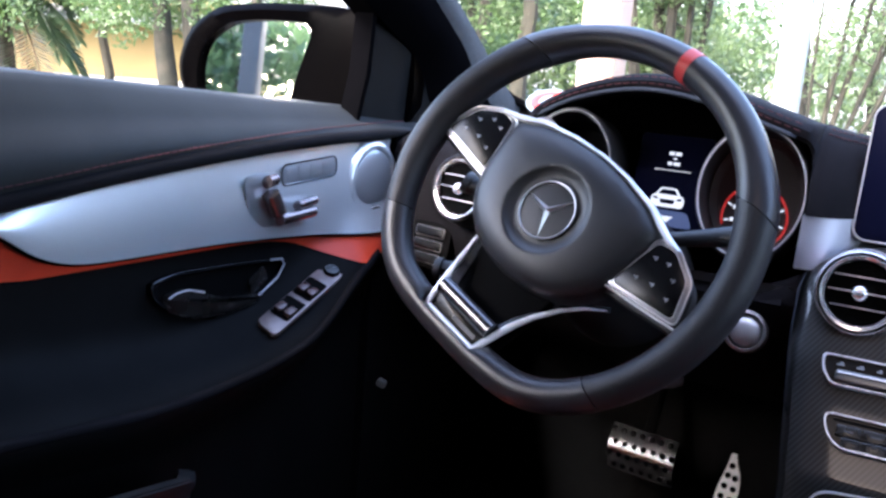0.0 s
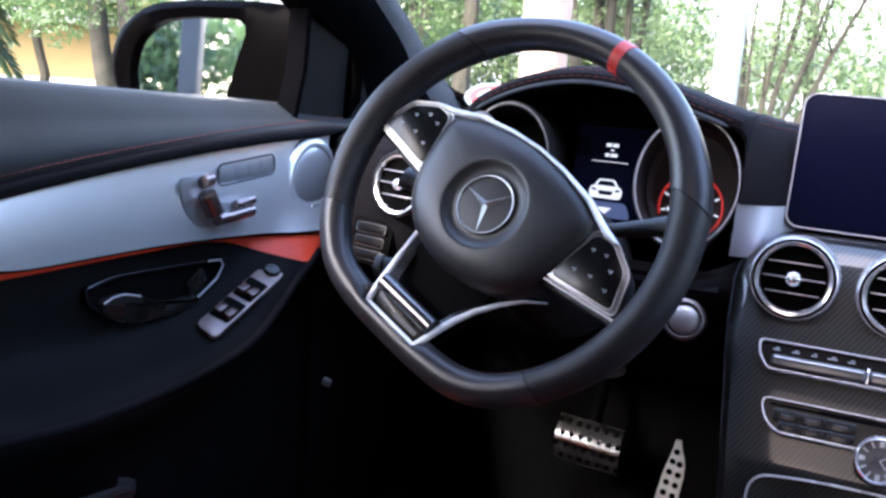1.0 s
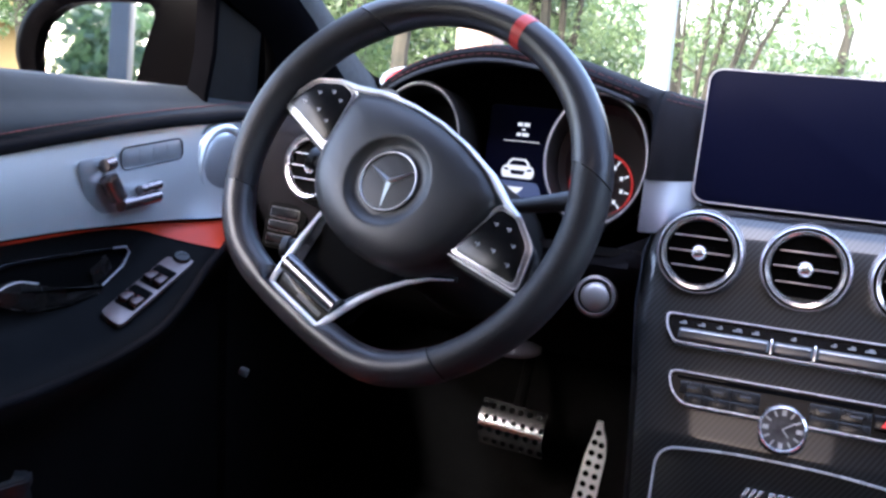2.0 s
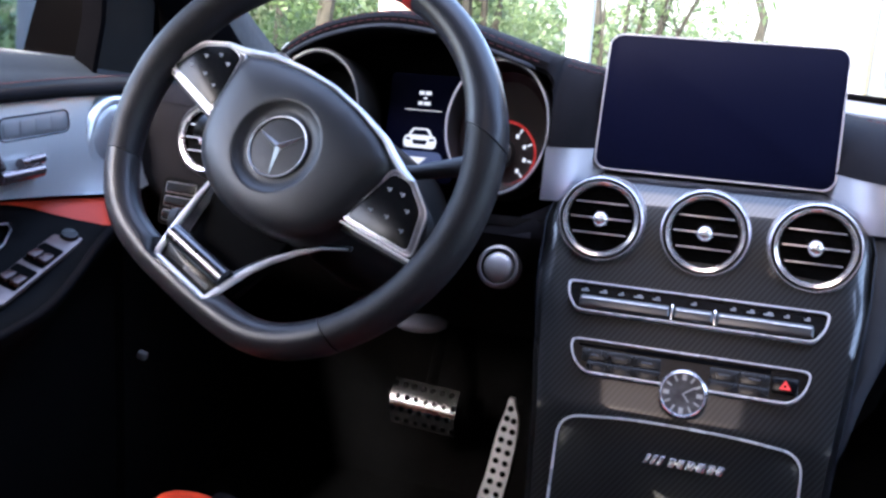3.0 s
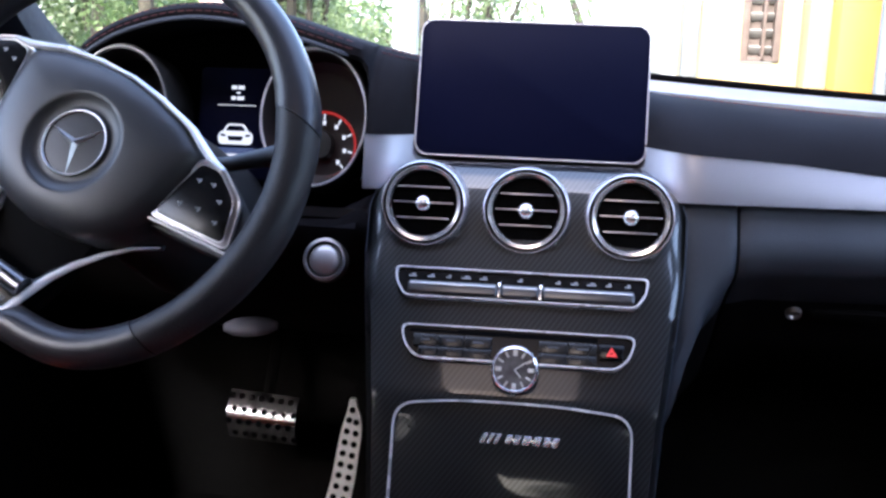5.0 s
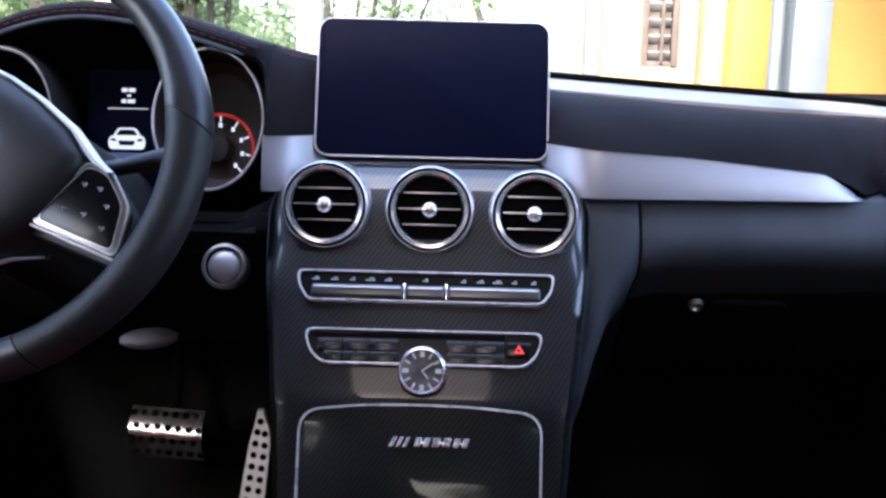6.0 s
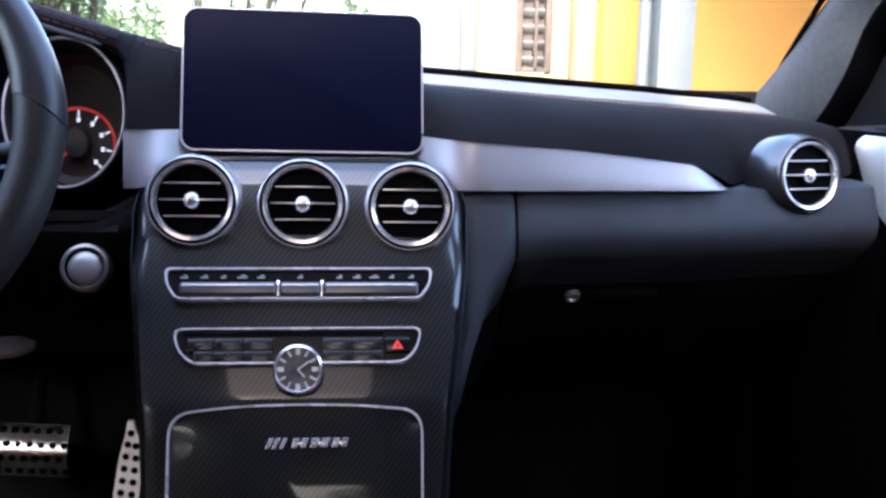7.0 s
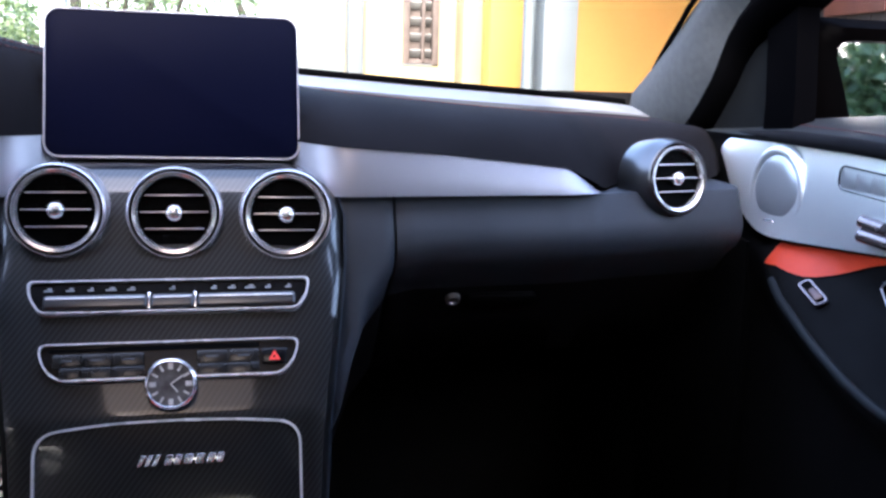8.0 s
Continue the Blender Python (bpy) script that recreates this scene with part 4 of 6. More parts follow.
# small car seen from the front
cm = m @ pose(0, -0.002, 0) @ Matrix.Diagonal((0.84, 0.84, 1, 1))
body = part("car_picture", plate(bmesh.new(), round_poly([(-0.022, -0.0255), (0.022, -0.0255), (0.0245, -0.016), (0.021, -0.008), (-0.021, -0.008), (-0.0245, -0.016)], 0.004), 0.0006, cm, base=0.0012), WHITE_GLOW, disp, "small white car symbol")
part("car_picture", plate(bmesh.new(), round_poly([(-0.018, -0.0082), (0.018, -0.0082), (0.011, 0.002), (-0.011, 0.002)], 0.003), 0.0006, cm, base=0.0011), WHITE_GLOW, disp, "small white car symbol")
for out in ([(-0.014, -0.0075), (0.014, -0.0075), (0.009, -0.0005), (-0.009, -0.0005)], [(-0.009, -0.0205), (0.009, -0.0205), (0.011, -0.0145), (-0.011, -0.0145)], [(-0.021, -0.0145), (-0.013, -0.0155), (-0.014, -0.0125), (-0.020, -0.0115)], [(0.021, -0.0145), (0.013, -0.0155), (0.014, -0.0125), (0.020, -0.0115)]):
    part("picture_shade", plate(bmesh.new(), round_poly(out, 0.0015), 0.0005, cm, base=0.0019), SCREEN, disp)
part("pointer", plate(bmesh.new(), [(-0.010, -0.034), (0.0, -0.044), (0.010, -0.034)], 0.0006, m, base=0.0012), WHITE_GLOW, disp)
for cx, cy, w, h in ((-0.004, 0.0405, 0.006, 0.0040), (0.004, 0.0405, 0.007, 0.0040), (0.001, 0.0345, 0.004, 0.002), (-0.0045, 0.0285, 0.005, 0.0038), (0.0035, 0.0285, 0.008, 0.0038), (0, 0.0205, 0.044, 0.0007)):
    part("readout", box(bmesh.new(), (w, h, 0.0006), m @ pose(cx, cy, 0.0015)), WHITE_GLOW, disp)


# ---- light switch beside the steering wheel ----
lsw = thing("light_switch", (-0.645, 1.165, 0.862), "dark light switch panel with silver outlines", "switch panel")
m = basis((-0.645, 1.160, 0.862), (0.97, -0.2, 0), (0, 0.25, 1))
part("panel", plate(bmesh.new(), round_rect(0.07, 0.062, 0.008), 0.012, m, 0.002, base=-0.012), CAVITY, lsw)
for cy in (0.018, 0.0, -0.018):
    key = part("key", plate(bmesh.new(), round_rect(0.050, 0.013, 0.003), 0.004, m @ pose(0, cy, 0), 0.001), GLOSS_BLACK, lsw)
    part("outline", sweep(bmesh.new(), [m @ Vector((x, y + cy, 0.003)) for x, y in round_rect(0.050, 0.013, 0.003)], 0.0005, 6, True), MID_SATIN, key, "thin silver outline")


# ---- round air vents ----
def air_vent(at, facing, r, depth=0.045, flare=1.06, group="round air vents"):
    m = basis(at, *facing)
    v = thing("air_vent", at, "round air vent with satin silver ring and knob", "air vent", group)
    outside = [(r * (0.2 + 0.8 * flare), -depth * 1.6), (r * flare, -depth), (r * (0.2 + 0.8 * flare), -depth * 0.55), (r * (0.62 + 0.38 * flare), -0.012)] if flare > 1.1 else [(r * flare, -depth), (r * (0.35 + 0.65 * flare), -depth * 0.55), (r * (0.75 + 0.25 * flare), -0.012)]
    part("barrel", lathe(bmesh.new(), outside + [(r * 1.0, -0.005), (r * 0.985, -0.001), (r * 0.96, 0.0), (r * 0.935, -0.002), (r * 0.93, -0.006)], m, 56), POD_METAL if flare > 1.1 else RING_METAL, v, "satin silver barrel")
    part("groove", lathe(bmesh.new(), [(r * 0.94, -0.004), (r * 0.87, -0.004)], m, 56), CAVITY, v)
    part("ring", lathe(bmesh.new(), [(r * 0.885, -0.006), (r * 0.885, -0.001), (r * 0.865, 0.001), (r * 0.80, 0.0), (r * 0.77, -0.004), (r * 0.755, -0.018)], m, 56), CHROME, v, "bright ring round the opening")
    # flat near-black disc stands in for the shade down the vent
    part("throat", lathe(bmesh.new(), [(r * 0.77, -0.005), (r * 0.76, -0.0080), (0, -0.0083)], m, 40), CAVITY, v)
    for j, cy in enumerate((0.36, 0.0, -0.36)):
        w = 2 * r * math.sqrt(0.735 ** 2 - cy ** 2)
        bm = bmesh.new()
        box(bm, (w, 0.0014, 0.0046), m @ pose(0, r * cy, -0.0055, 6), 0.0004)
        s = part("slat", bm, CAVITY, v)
        bm = bmesh.new()
        box(bm, (w - 0.003, 0.0011, 0.0014), m @ pose(0, r * cy + 0.0007, -0.0030), 0.0004)
        part("slat_edge", bm, SATIN, s)
    part("knob", lathe(bmesh.new(), [(0, 0.004), (r * 0.10, 0.0036), (r * 0.17, 0.001), (r * 0.185, -0.003), (r * 0.15, -0.008), (r * 0.08, -0.011)], m, 28), CHROME, v, "polished round knob")
    return v


REARWARD = ((1, 0, 0), (0, 0.16, 1))
for x, z in ((-0.1, 0.9215), (0.0015, 0.9187), (0.1025, 0.9167)):
    air_vent((x, 1.052, z), REARWARD, 0.0425)
air_vent((0.540, 1.142, 0.942), ((0.96, 0.26, 0), (0, 0.12, 1)), 0.042, 0.032, 1.11)
air_vent((-0.585, 1.115, 0.952), ((0.97, -0.2, 0), (0, 0.12, 1)), 0.043, 0.05, 1.2)

# ---- tablet display ----
tab = thing("tablet_display", (0, 1.17, 0.955), "upright tablet screen, switched off, silver rim", "screen")
m = basis((-0.0012, 1.1548, 1.0315), (1, 0.022, -0.0077), (0, 0.281, 0.96))
part("casing", plate(bmesh.new(), round_rect(0.2422, 0.1475, 0.014, 6), 0.012, m, 0.003, base=-0.012), SOFT_BLACK, tab)
bm = bmesh.new()
outer, inner = round_rect(0.2428, 0.148, 0.0145, 6), round_rect(0.2399, 0.1451, 0.0131, 6)
def ring_frame(bm, outer, inner, m, lo, hi):
    vs = [[bm.verts.new(m @ Vector((x, y, z))) for x, y in loop] for loop, z in ((outer, lo), (outer, hi), (inner, hi), (inner, lo))]
    k = len(outer)
    for a, b in zip(vs, vs[1:] + vs[:1]):
        for j in range(k):
            bm.faces.new((a[j], a[(j + 1) % k], b[(j + 1) % k], b[j]))
    return bm
part("rim", ring_frame(bm, outer, inner, m, -0.011, 0.003), RIM_METAL, tab, "thin satin silver rim")
part("glass", plate(bmesh.new(), round_rect(0.2397, 0.1449, 0.0130, 6), 0.0022, m, 0.0006), SCREEN, tab, "dark blue-black glass")
bm = bmesh.new()
box(bm, (0.10, 0.05, 0.05), pose(0, 1.20, 0.965), 0.01)
part("foot", bm, SOFT_BLACK, tab)


# ---- centre console ----
console = thing("centre_console", (0, 0.95, 0.36), "glossy carbon-fibre centre console sloping to the driver", "console")
SPINE = [(1.135, 0.9575), (1.118, 0.9565), (1.104, 0.9535), (1.0955, 0.947), (1.0855, 0.935), (1.075, 0.92), (1.056, 0.89), (1.0352, 0.860), (1.0175, 0.836), (0.9990, 0.811), (0.9812, 0.787), (0.959, 0.757), (0.9494, 0.728), (0.9309, 0.672), (0.9105, 0.61), (0.886, 0.56), (0.80, 0.53), (0.6, 0.51)]


def spine_at(z):
    zs = [p[1] for p in SPINE][::-1]
    ys = [p[0] for p in SPINE][::-1]
    return float(np.interp(z, zs, ys))


def half_width(z):
    return interp(z, [(0.5, 0.122), (0.56, 0.125), (0.66, 0.130), (0.75, 0.137), (0.80, 0.146), (0.86, 0.157), (0.915, 0.160), (0.928, 0.156), (0.938, 0.148), (0.947, 0.134), (0.957, 0.114)])


bm = bmesh.new()
rows = []
N = 40
for z in [p for a, b in zip(SPINE, SPINE[1:]) for p in steps(a[1], b[1], 4)[:-1]] + [SPINE[-1][1]]:
    y, w = spine_at(z), half_width(z)
    roll = interp(z, [(0.80, 0.09), (0.85, 0.11), (0.88, 0.20)])   # softer shoulder beside the vents
    row = [(-w - 0.002, y + 0.07, z - 0.01)]
    for k in range(N + 1):
        u = -1 + 2 * k / N
        a = max(0.0, (abs(u) - 1 + roll) / roll)
        row.append((u * w, y + 0.12 * roll * (1 - math.sqrt(max(0.0, 1 - a * a))) + 0.004 * u * u, z))
    row.append((w + 0.002, y + 0.07, z - 0.01))
    rows.append(row)
part("fascia", loft(bm, rows), CARBON, console, "lacquered carbon-fibre fascia")
# black edge strips beside the fascia
for s in (-1, 1):
    bm = bmesh.new()
    rows = []
    for z in steps(0.93, 0.53, 20):
        y, w = spine_at(z), half_width(z)
        rows.append([(s * (w + 0.000), y + 0.019, z), (s * (w + 0.0012), y + 0.020, z), (s * (w + 0.002), y + 0.024, z - 0.002), (s * (w + 0.0025), y + 0.06, z - 0.01), (s * (w + 0.0025), y + 0.25, z - 0.05)])
    part("side_cheek", loft(bm, rows), LOWER_LEATHER, console, "dark leather side of the console")


def face_frame(z, lift=0.0):
    """A frame on the fascia at height z: x right, y up the slope, z out."""
    a, b = Vector((0, spine_at(z - 0.012), z - 0.012)), Vector((0, spine_at(z + 0.012), z + 0.012))
    m = basis(Vector((0, spine_at(z), z)), (1, 0, 0), b - a)
    m.translation += (m.to_3x3() @ Vector((0, 0, lift)))
    return m


def slope_y(m, z):
    """Distance up the slope of frame m for height z."""
    d = m.to_3x3() @ Vector((0, 1, 0))
    return (z - m.translation.z) / d.z


# upper control strip
def control_strip():
    m = face_frame(0.8465, 0.003)
    h = slope_y(m, 0.859) - slope_y(m, 0.834)
    t = thing("climate_panel", m.translation.copy(), "climate control strip with silver rocker bars", "control panel")
    out = round_poly([(-0.122, h / 2), (0.122, h / 2), (0.120, 0.0), (0.110, -h / 2), (-0.110, -h / 2), (-0.120, 0.0)], 0.006)
    inn = round_poly([(-0.1200, h / 2 - 0.0013), (0.1200, h / 2 - 0.0013), (0.1180, 0.0), (0.1088, -h / 2 + 0.0015), (-0.1088, -h / 2 + 0.0015), (-0.1180, 0.0)], 0.0055)
    part("panel", plate(bmesh.new(), inn, 0.004, m, base=-0.004), GLOSS_BLACK, t)
    part("frame", ring_frame(bmesh.new(), out, inn, m, -0.006, 0.003), FRAME_METAL, t, "thin chrome frame")
    lo = -h / 2 + 0.003
    bar_h = h * 0.42
    for x0, x1 in ((-0.107, -0.021), (-0.0175, 0.0185), (0.022, 0.108)):
        bm = bmesh.new()
        box(bm, (x1 - x0, bar_h, 0.006), m @ pose((x0 + x1) / 2, lo + bar_h / 2, 0.003), 0.0028, 5)
        bar = part("rocker_bar", bm, POD_METAL, t, "satin silver rocker bar")
        # the highlight near the bar's top edge is modelled as a bright strip
        part("bar_highlight", box(bmesh.new(), (x1 - x0 - 0.004, 0.0017, 0.0016), m @ pose((x0 + x1) / 2, lo + bar_h * 0.70, 0.0060), 0.0006), BRIGHT, bar, "highlight along the bar, put in as a bright strip")
    for x in (-0.0192, 0.0202):
        part("divider", box(bmesh.new(), (0.0022, bar_h + 0.003, 0.0065), m @ pose(x, lo + bar_h / 2, 0.002), 0.0006), CHROME, t)
    for x in (-0.104, -0.086, -0.069, -0.052, -0.035, 0.0, 0.036, 0.052, 0.068, 0.084, 0.102):
        bm = bmesh.new()
        w = 0.007 + 0.002 * ((int(x * 1000) * 7) % 3 - 1)
        box(bm, (w, 0.0013, 0.0006), m @ pose(x, h * 0.24 - 0.001, 0.0006))
        box(bm, (w * 0.5, 0.0012, 0.0006), m @ pose(x + 0.001, h * 0.24 + 0.001, 0.0006))
        part("key_symbol", bm, ICON, t)


control_strip()


# lower strip with the clock
def audio_strip():
    m = face_frame(0.798, 0.003)
    h = slope_y(m, 0.811) - slope_y(m, 0.784)
    t = thing("audio_panel", m.translation.copy(), "audio button panel with chrome frame", "control panel")
    out = round_poly([(-0.110, h / 2), (0.111, h / 2), (0.106, -h * 0.1), (0.094, -h / 2), (-0.092, -h / 2), (-0.105, -h * 0.1)], 0.009)
    inn = round_poly([(-0.1085, h / 2 - 0.0012), (0.1095, h / 2 - 0.0012), (0.1043, -h * 0.1), (0.0930, -h / 2 + 0.0014), (-0.0910, -h / 2 + 0.0014), (-0.1033, -h * 0.1)], 0.0085)
    part("panel", plate(bmesh.new(), inn, 0.004, m, base=-0.004), GLOSS_BLACK, t)
    part("frame", ring_frame(bmesh.new(), out, inn, m, -0.006, 0.0028), FRAME_METAL, t, "thin chrome frame")
    for row, y, hh in ((0, h * 0.03, h * 0.34), (1, -h * 0.31, h * 0.30)):
        for x0, x1 in ((-0.096, -0.0735), (-0.0727, -0.0485), (-0.0477, -0.022), (0.022, 0.0477), (0.0485, 0.0745)):
            if row and abs(x0) > 0.09:
                x0 += 0.006
            bm = bmesh.new()
            box(bm, (x1 - x0, hh, 0.004), m @ pose((x0 + x1) / 2, y, 0.001), 0.0006)
            k = part("button", bm, GREY_BUTTON, t)
            if not row:
                bm = bmesh.new()
                box(bm, ((x1 - x0) * 0.4, 0.0016, 0.0005), m @ pose((x0 + x1) / 2, y, 0.0034))
                part("symbol", bm, DIM_PRINT, k)
    bm = bmesh.new()
    box(bm, (0.05, 0.0022, 0.0006), m @ pose(-0.075, h * 0.33, 0.0006))
    box(bm, (0.13, 0.004, 0.001), m @ pose(0.01, h * 0.34, 0.0004))
    part("slot", bm, CAVITY, t)
    bm = bmesh.new()
    box(bm, (0.022, h * 0.42, 0.004), m @ pose(0.088, 0.0, 0.001), 0.0012)
    hz = part("hazard_button", bm, GLOSS_BLACK, t)
    bm = bmesh.new()
    ring_frame(bm, [(0.083, -0.0042), (0.093, -0.0042), (0.088, 0.0046)], [(0.0862, -0.0022), (0.0898, -0.0022), (0.088, 0.0010)], m, 0.003, 0.0036)
    part("triangle", bm, HAZARD, hz, "red warning triangle")
    # round clock standing over the strip's lower edge
    c = m @ pose(0.001, slope_y(m, 0.781), 0.006, 22, 0, 0)
    ck = thing("console_clock", c.translation.copy(), "small round analogue clock with silver dial", "clock")
    part("case", lathe(bmesh.new(), [(0.0185, 0.006), (0.0195, 0.0072), (0.0212, 0.006), (0.0218, 0.0), (0.0213, -0.014)], c, 40), CHROME, ck, "polished round case")
    face = part("face", lathe(bmesh.new(), [(0, 0.005), (0.0188, 0.005), (0.019, 0.0)], c, 40), SILVER_FACE, ck)
    for i in range(12):
        a = radians(30 * i)
        bm = bmesh.new()
        box(bm, (0.0056, 0.0040 if i % 3 == 0 else 0.0018, 0.0008), c @ pose(0.0148 * math.cos(a), 0.0152 * math.sin(a), 0.0054, 0, 0, 30 * i))
        part("hour_mark", bm, BRIGHT, face)
    for a, L in ((35, 0.0125), (-50, 0.009)):
        bm = bmesh.new()
        box(bm, (L, 0.0012, 0.0006), c @ pose(0, 0, 0.0060, 0, 0, a) @ pose(L / 2, 0, 0))
        part("pointer", bm, BRIGHT, face)
    return t


audio_strip()


# storage lid with its silver outline and badge
def storage_lid():
    m = face_frame(0.705, 0.001)
    y0, y1 = slope_y(m, 0.755), slope_y(m, 0.60)
    t = thing("storage_lid", m.translation.copy(), "carbon storage lid with silver outline and badge", "lid")
    loop = round_poly([(-0.108, y1), (-0.108, y0 - 0.005), (-0.05, y0 + 0.001), (0.0, y0 + 0.002), (0.05, y0 + 0.001), (0.109, y0 - 0.004), (0.109, y1)], 0.02, 6)
    sm = round_poly([(-0.1055, y1), (-0.1062, y0 - 0.0068), (-0.05, y0 - 0.0008), (0.0, y0 + 0.0002), (0.05, y0 - 0.0008), (0.1072, y0 - 0.0058), (0.1072, y1)], 0.019, 6)
    part("lid_panel", plate(bmesh.new(), sm, 0.006, m, 0.001, base=-0.004), CARBON, t)
    part("outline", ring_frame(bmesh.new(), loop, sm, m, -0.004, 0.005), FRAME_METAL, t, "thin bright outline")
    yb = slope_y(m, 0.725)
    badge = []
    x = -0.028
    for kind, w in (("s", 0.005), ("s", 0.005), ("s", 0.005), ("a", 0.013), ("b", 0.016), ("c", 0.013)):
        bm = bmesh.new()
        f = m @ pose(0.006, yb, 0.002) @ Matrix.Diagonal((1.18, 0.92, 1, 1))
        if kind == "s":
            plate(bm, [(x, -0.005), (x + 0.0034, -0.005), (x + 0.0072, 0.005), (x + 0.0038, 0.005)], 0.002, f, 0.0004)
        else:
            for q in (0.0, w * 0.5):
                plate(bm, [(x + 0.004 + q, -0.0045), (x + 0.004 + q + w * 0.36, -0.0045), (x + 0.006 + q + w * 0.36, 0.0045), (x + 0.006 + q, 0.0045)], 0.002, f, 0.0004)
            plate(bm, [(x + 0.005, -0.001), (x + 0.004 + w * 0.8, -0.001), (x + 0.0045 + w * 0.8, 0.001), (x + 0.0055, 0.001)], 0.0018, f)
        part("badge_bar", bm, CHROME, t, "chrome badge bar")
        x += w
    return t


storage_lid()

# start button
m = basis((-0.2075, 1.090, 0.8505), (1, 0, 0), (0, 0.3, 1)) @ Matrix.Diagonal((1.05, 1.05, 1.0, 1.0))
sb = thing("start_button", m.translation.copy(), "round brushed silver engine start button", "button")
part("bezel", lathe(bmesh.new(), [(0.0175, 0.004), (0.019, 0.0065), (0.0215, 0.0055), (0.0225, 0.0), (0.022, -0.012)], m, 40), MID_SATIN, sb, "satin bezel ring")
part("cap", lathe(bmesh.new(), [(0, 0.0085), (0.005, 0.0081), (0.010, 0.0068), (0.014, 0.0045), (0.0163, 0.0015), (0.0168, -0.004)], m, 36), BUTTON_METAL, sb)


# ---- steering wheel ----
RAKE, YAW, TURNED = radians(25.8), radians(-2.9), radians(28.3)
CM = basis((-0.364, 0.8938, 0.9813), (math.cos(YAW), math.sin(YAW), 0), (0, math.sin(RAKE), math.cos(RAKE)))
WM = CM @ Matrix.Rotation(-TURNED, 4, "Z")
wheel = thing("steering_wheel", WM.translation.copy(), "flat-bottomed black leather steering wheel turned off centre", "steering wheel")
R, RISE = 0.1785, 0.004   # the rim lies a little above the hub


def rim_point(a):
    """Point of the rim's middle line at angle a (degrees, 90 is the top)."""
    t = radians(a)
    x, y = R * math.cos(t), R * math.sin(t) + RISE
    flat, soft = -0.1555, 0.011   # rounded-off flat bottom
    y = flat + soft * math.log(1 + math.exp((y - flat) / soft))
    return Vector((x + 0.004, y, 0.0))


def rim_radius(a):
    a = a % 360
    thumb = math.exp(-((a - 38) / 13) ** 2) + math.exp(-((a - 142) / 13) ** 2)
    grip = math.exp(-((a - 5) / 30) ** 2) + math.exp(-((a - 365) / 30) ** 2) + math.exp(-((a - 175) / 30) ** 2)
    return 0.0162 + 0.0022 * thumb + 0.0024 * grip


def rim_piece(name, a0, a1, mat, extra=0.0, label="", slant=(0.0, 0.0)):
    bm = bmesh.new()
    n = max(2, int(abs(a1 - a0) / 3))
    angles = steps(a0, a1, n)
    rings = []
    seg = 24
    def notch(v):   # the inner side is cut away where the lower spoke's plate sits
        k = interp(abs(v.x), [(0.036, 1.0), (0.044, 0.0)]) if v.y < -0.1 else 0.0
        return Vector((v.x, v.y + k * (min(v.y, -0.1515) - v.y), v.z))
    for i, a in enumerate(angles):
        lean = slant[0] + (slant[1] - slant[0]) * i / n   # how far the outer side runs ahead of the inner one
        ring = []
        for j in range(seg):
            u = 2 * math.pi * j / seg
            b = a + lean * math.cos(u)
            p, q = rim_point(b), rim_point(b + 0.5)
            d = (q - p).normalized()
            r = rim_radius(b) + extra
            ring.append(bm.verts.new(WM @ notch(p + Vector((d.y, -d.x, 0)) * r * 0.98 * math.cos(u) + Vector((0, 0, 1)) * r * 1.08 * math.sin(u))))
        rings.append(ring)
    for r0, r1 in zip(rings, rings[1:]):
        for j in range(seg):
            bm.faces.new((r0[j], r0[(j + 1) % seg], r1[(j + 1) % seg], r1[j]))
    bm.faces.new(rings[0])
    bm.faces.new(rings[-1])
    return part(name, bm, mat, wheel, label)


rim_piece("rim_top", 37, 143, WHEEL_SMOOTH, 0, "smooth leather upper rim", (-4.5, 4.5))
rim_piece("rim_grip", -36, 36.6, WHEEL_GRIP, -0.0004, "perforated leather grip", (1.5, -4.5))
rim_piece("rim_grip", 143.4, 216, WHEEL_GRIP, -0.0004, "perforated leather grip", (4.5, -1.5))
rim_piece("rim_bottom", 216.4, 323.6, WHEEL_SMOOTH, 0, "smooth leather flat lower rim", (-1.5, 1.5))
rim_piece("centre_mark", 88.1, 91.9, RED_MARK, 0.0006, "red leather centre band")
for a, lean in ((36.8, -4.5), (143.2, 4.5), (216.2, -1.5), (323.8, 1.5)):
    rim_piece("seam", a - 0.35, a + 0.35, GLOSS_BLACK, -0.0012, "", (lean, lean))
# inner stitching
bm = bmesh.new()
for a in steps(190, 350, 90):
    p = rim_point(a)
    q = p - p.normalized() * (rim_radius(a) * 0.97)
    sweep(bm, [WM @ (q + Vector((-0.0016, 0.0, 0.002))), WM @ (q + Vector((0.0012, 0.0, -0.004)))], 0.0004, 4)
part("stitching", bm, RED_THREAD, wheel, "dark red thread")

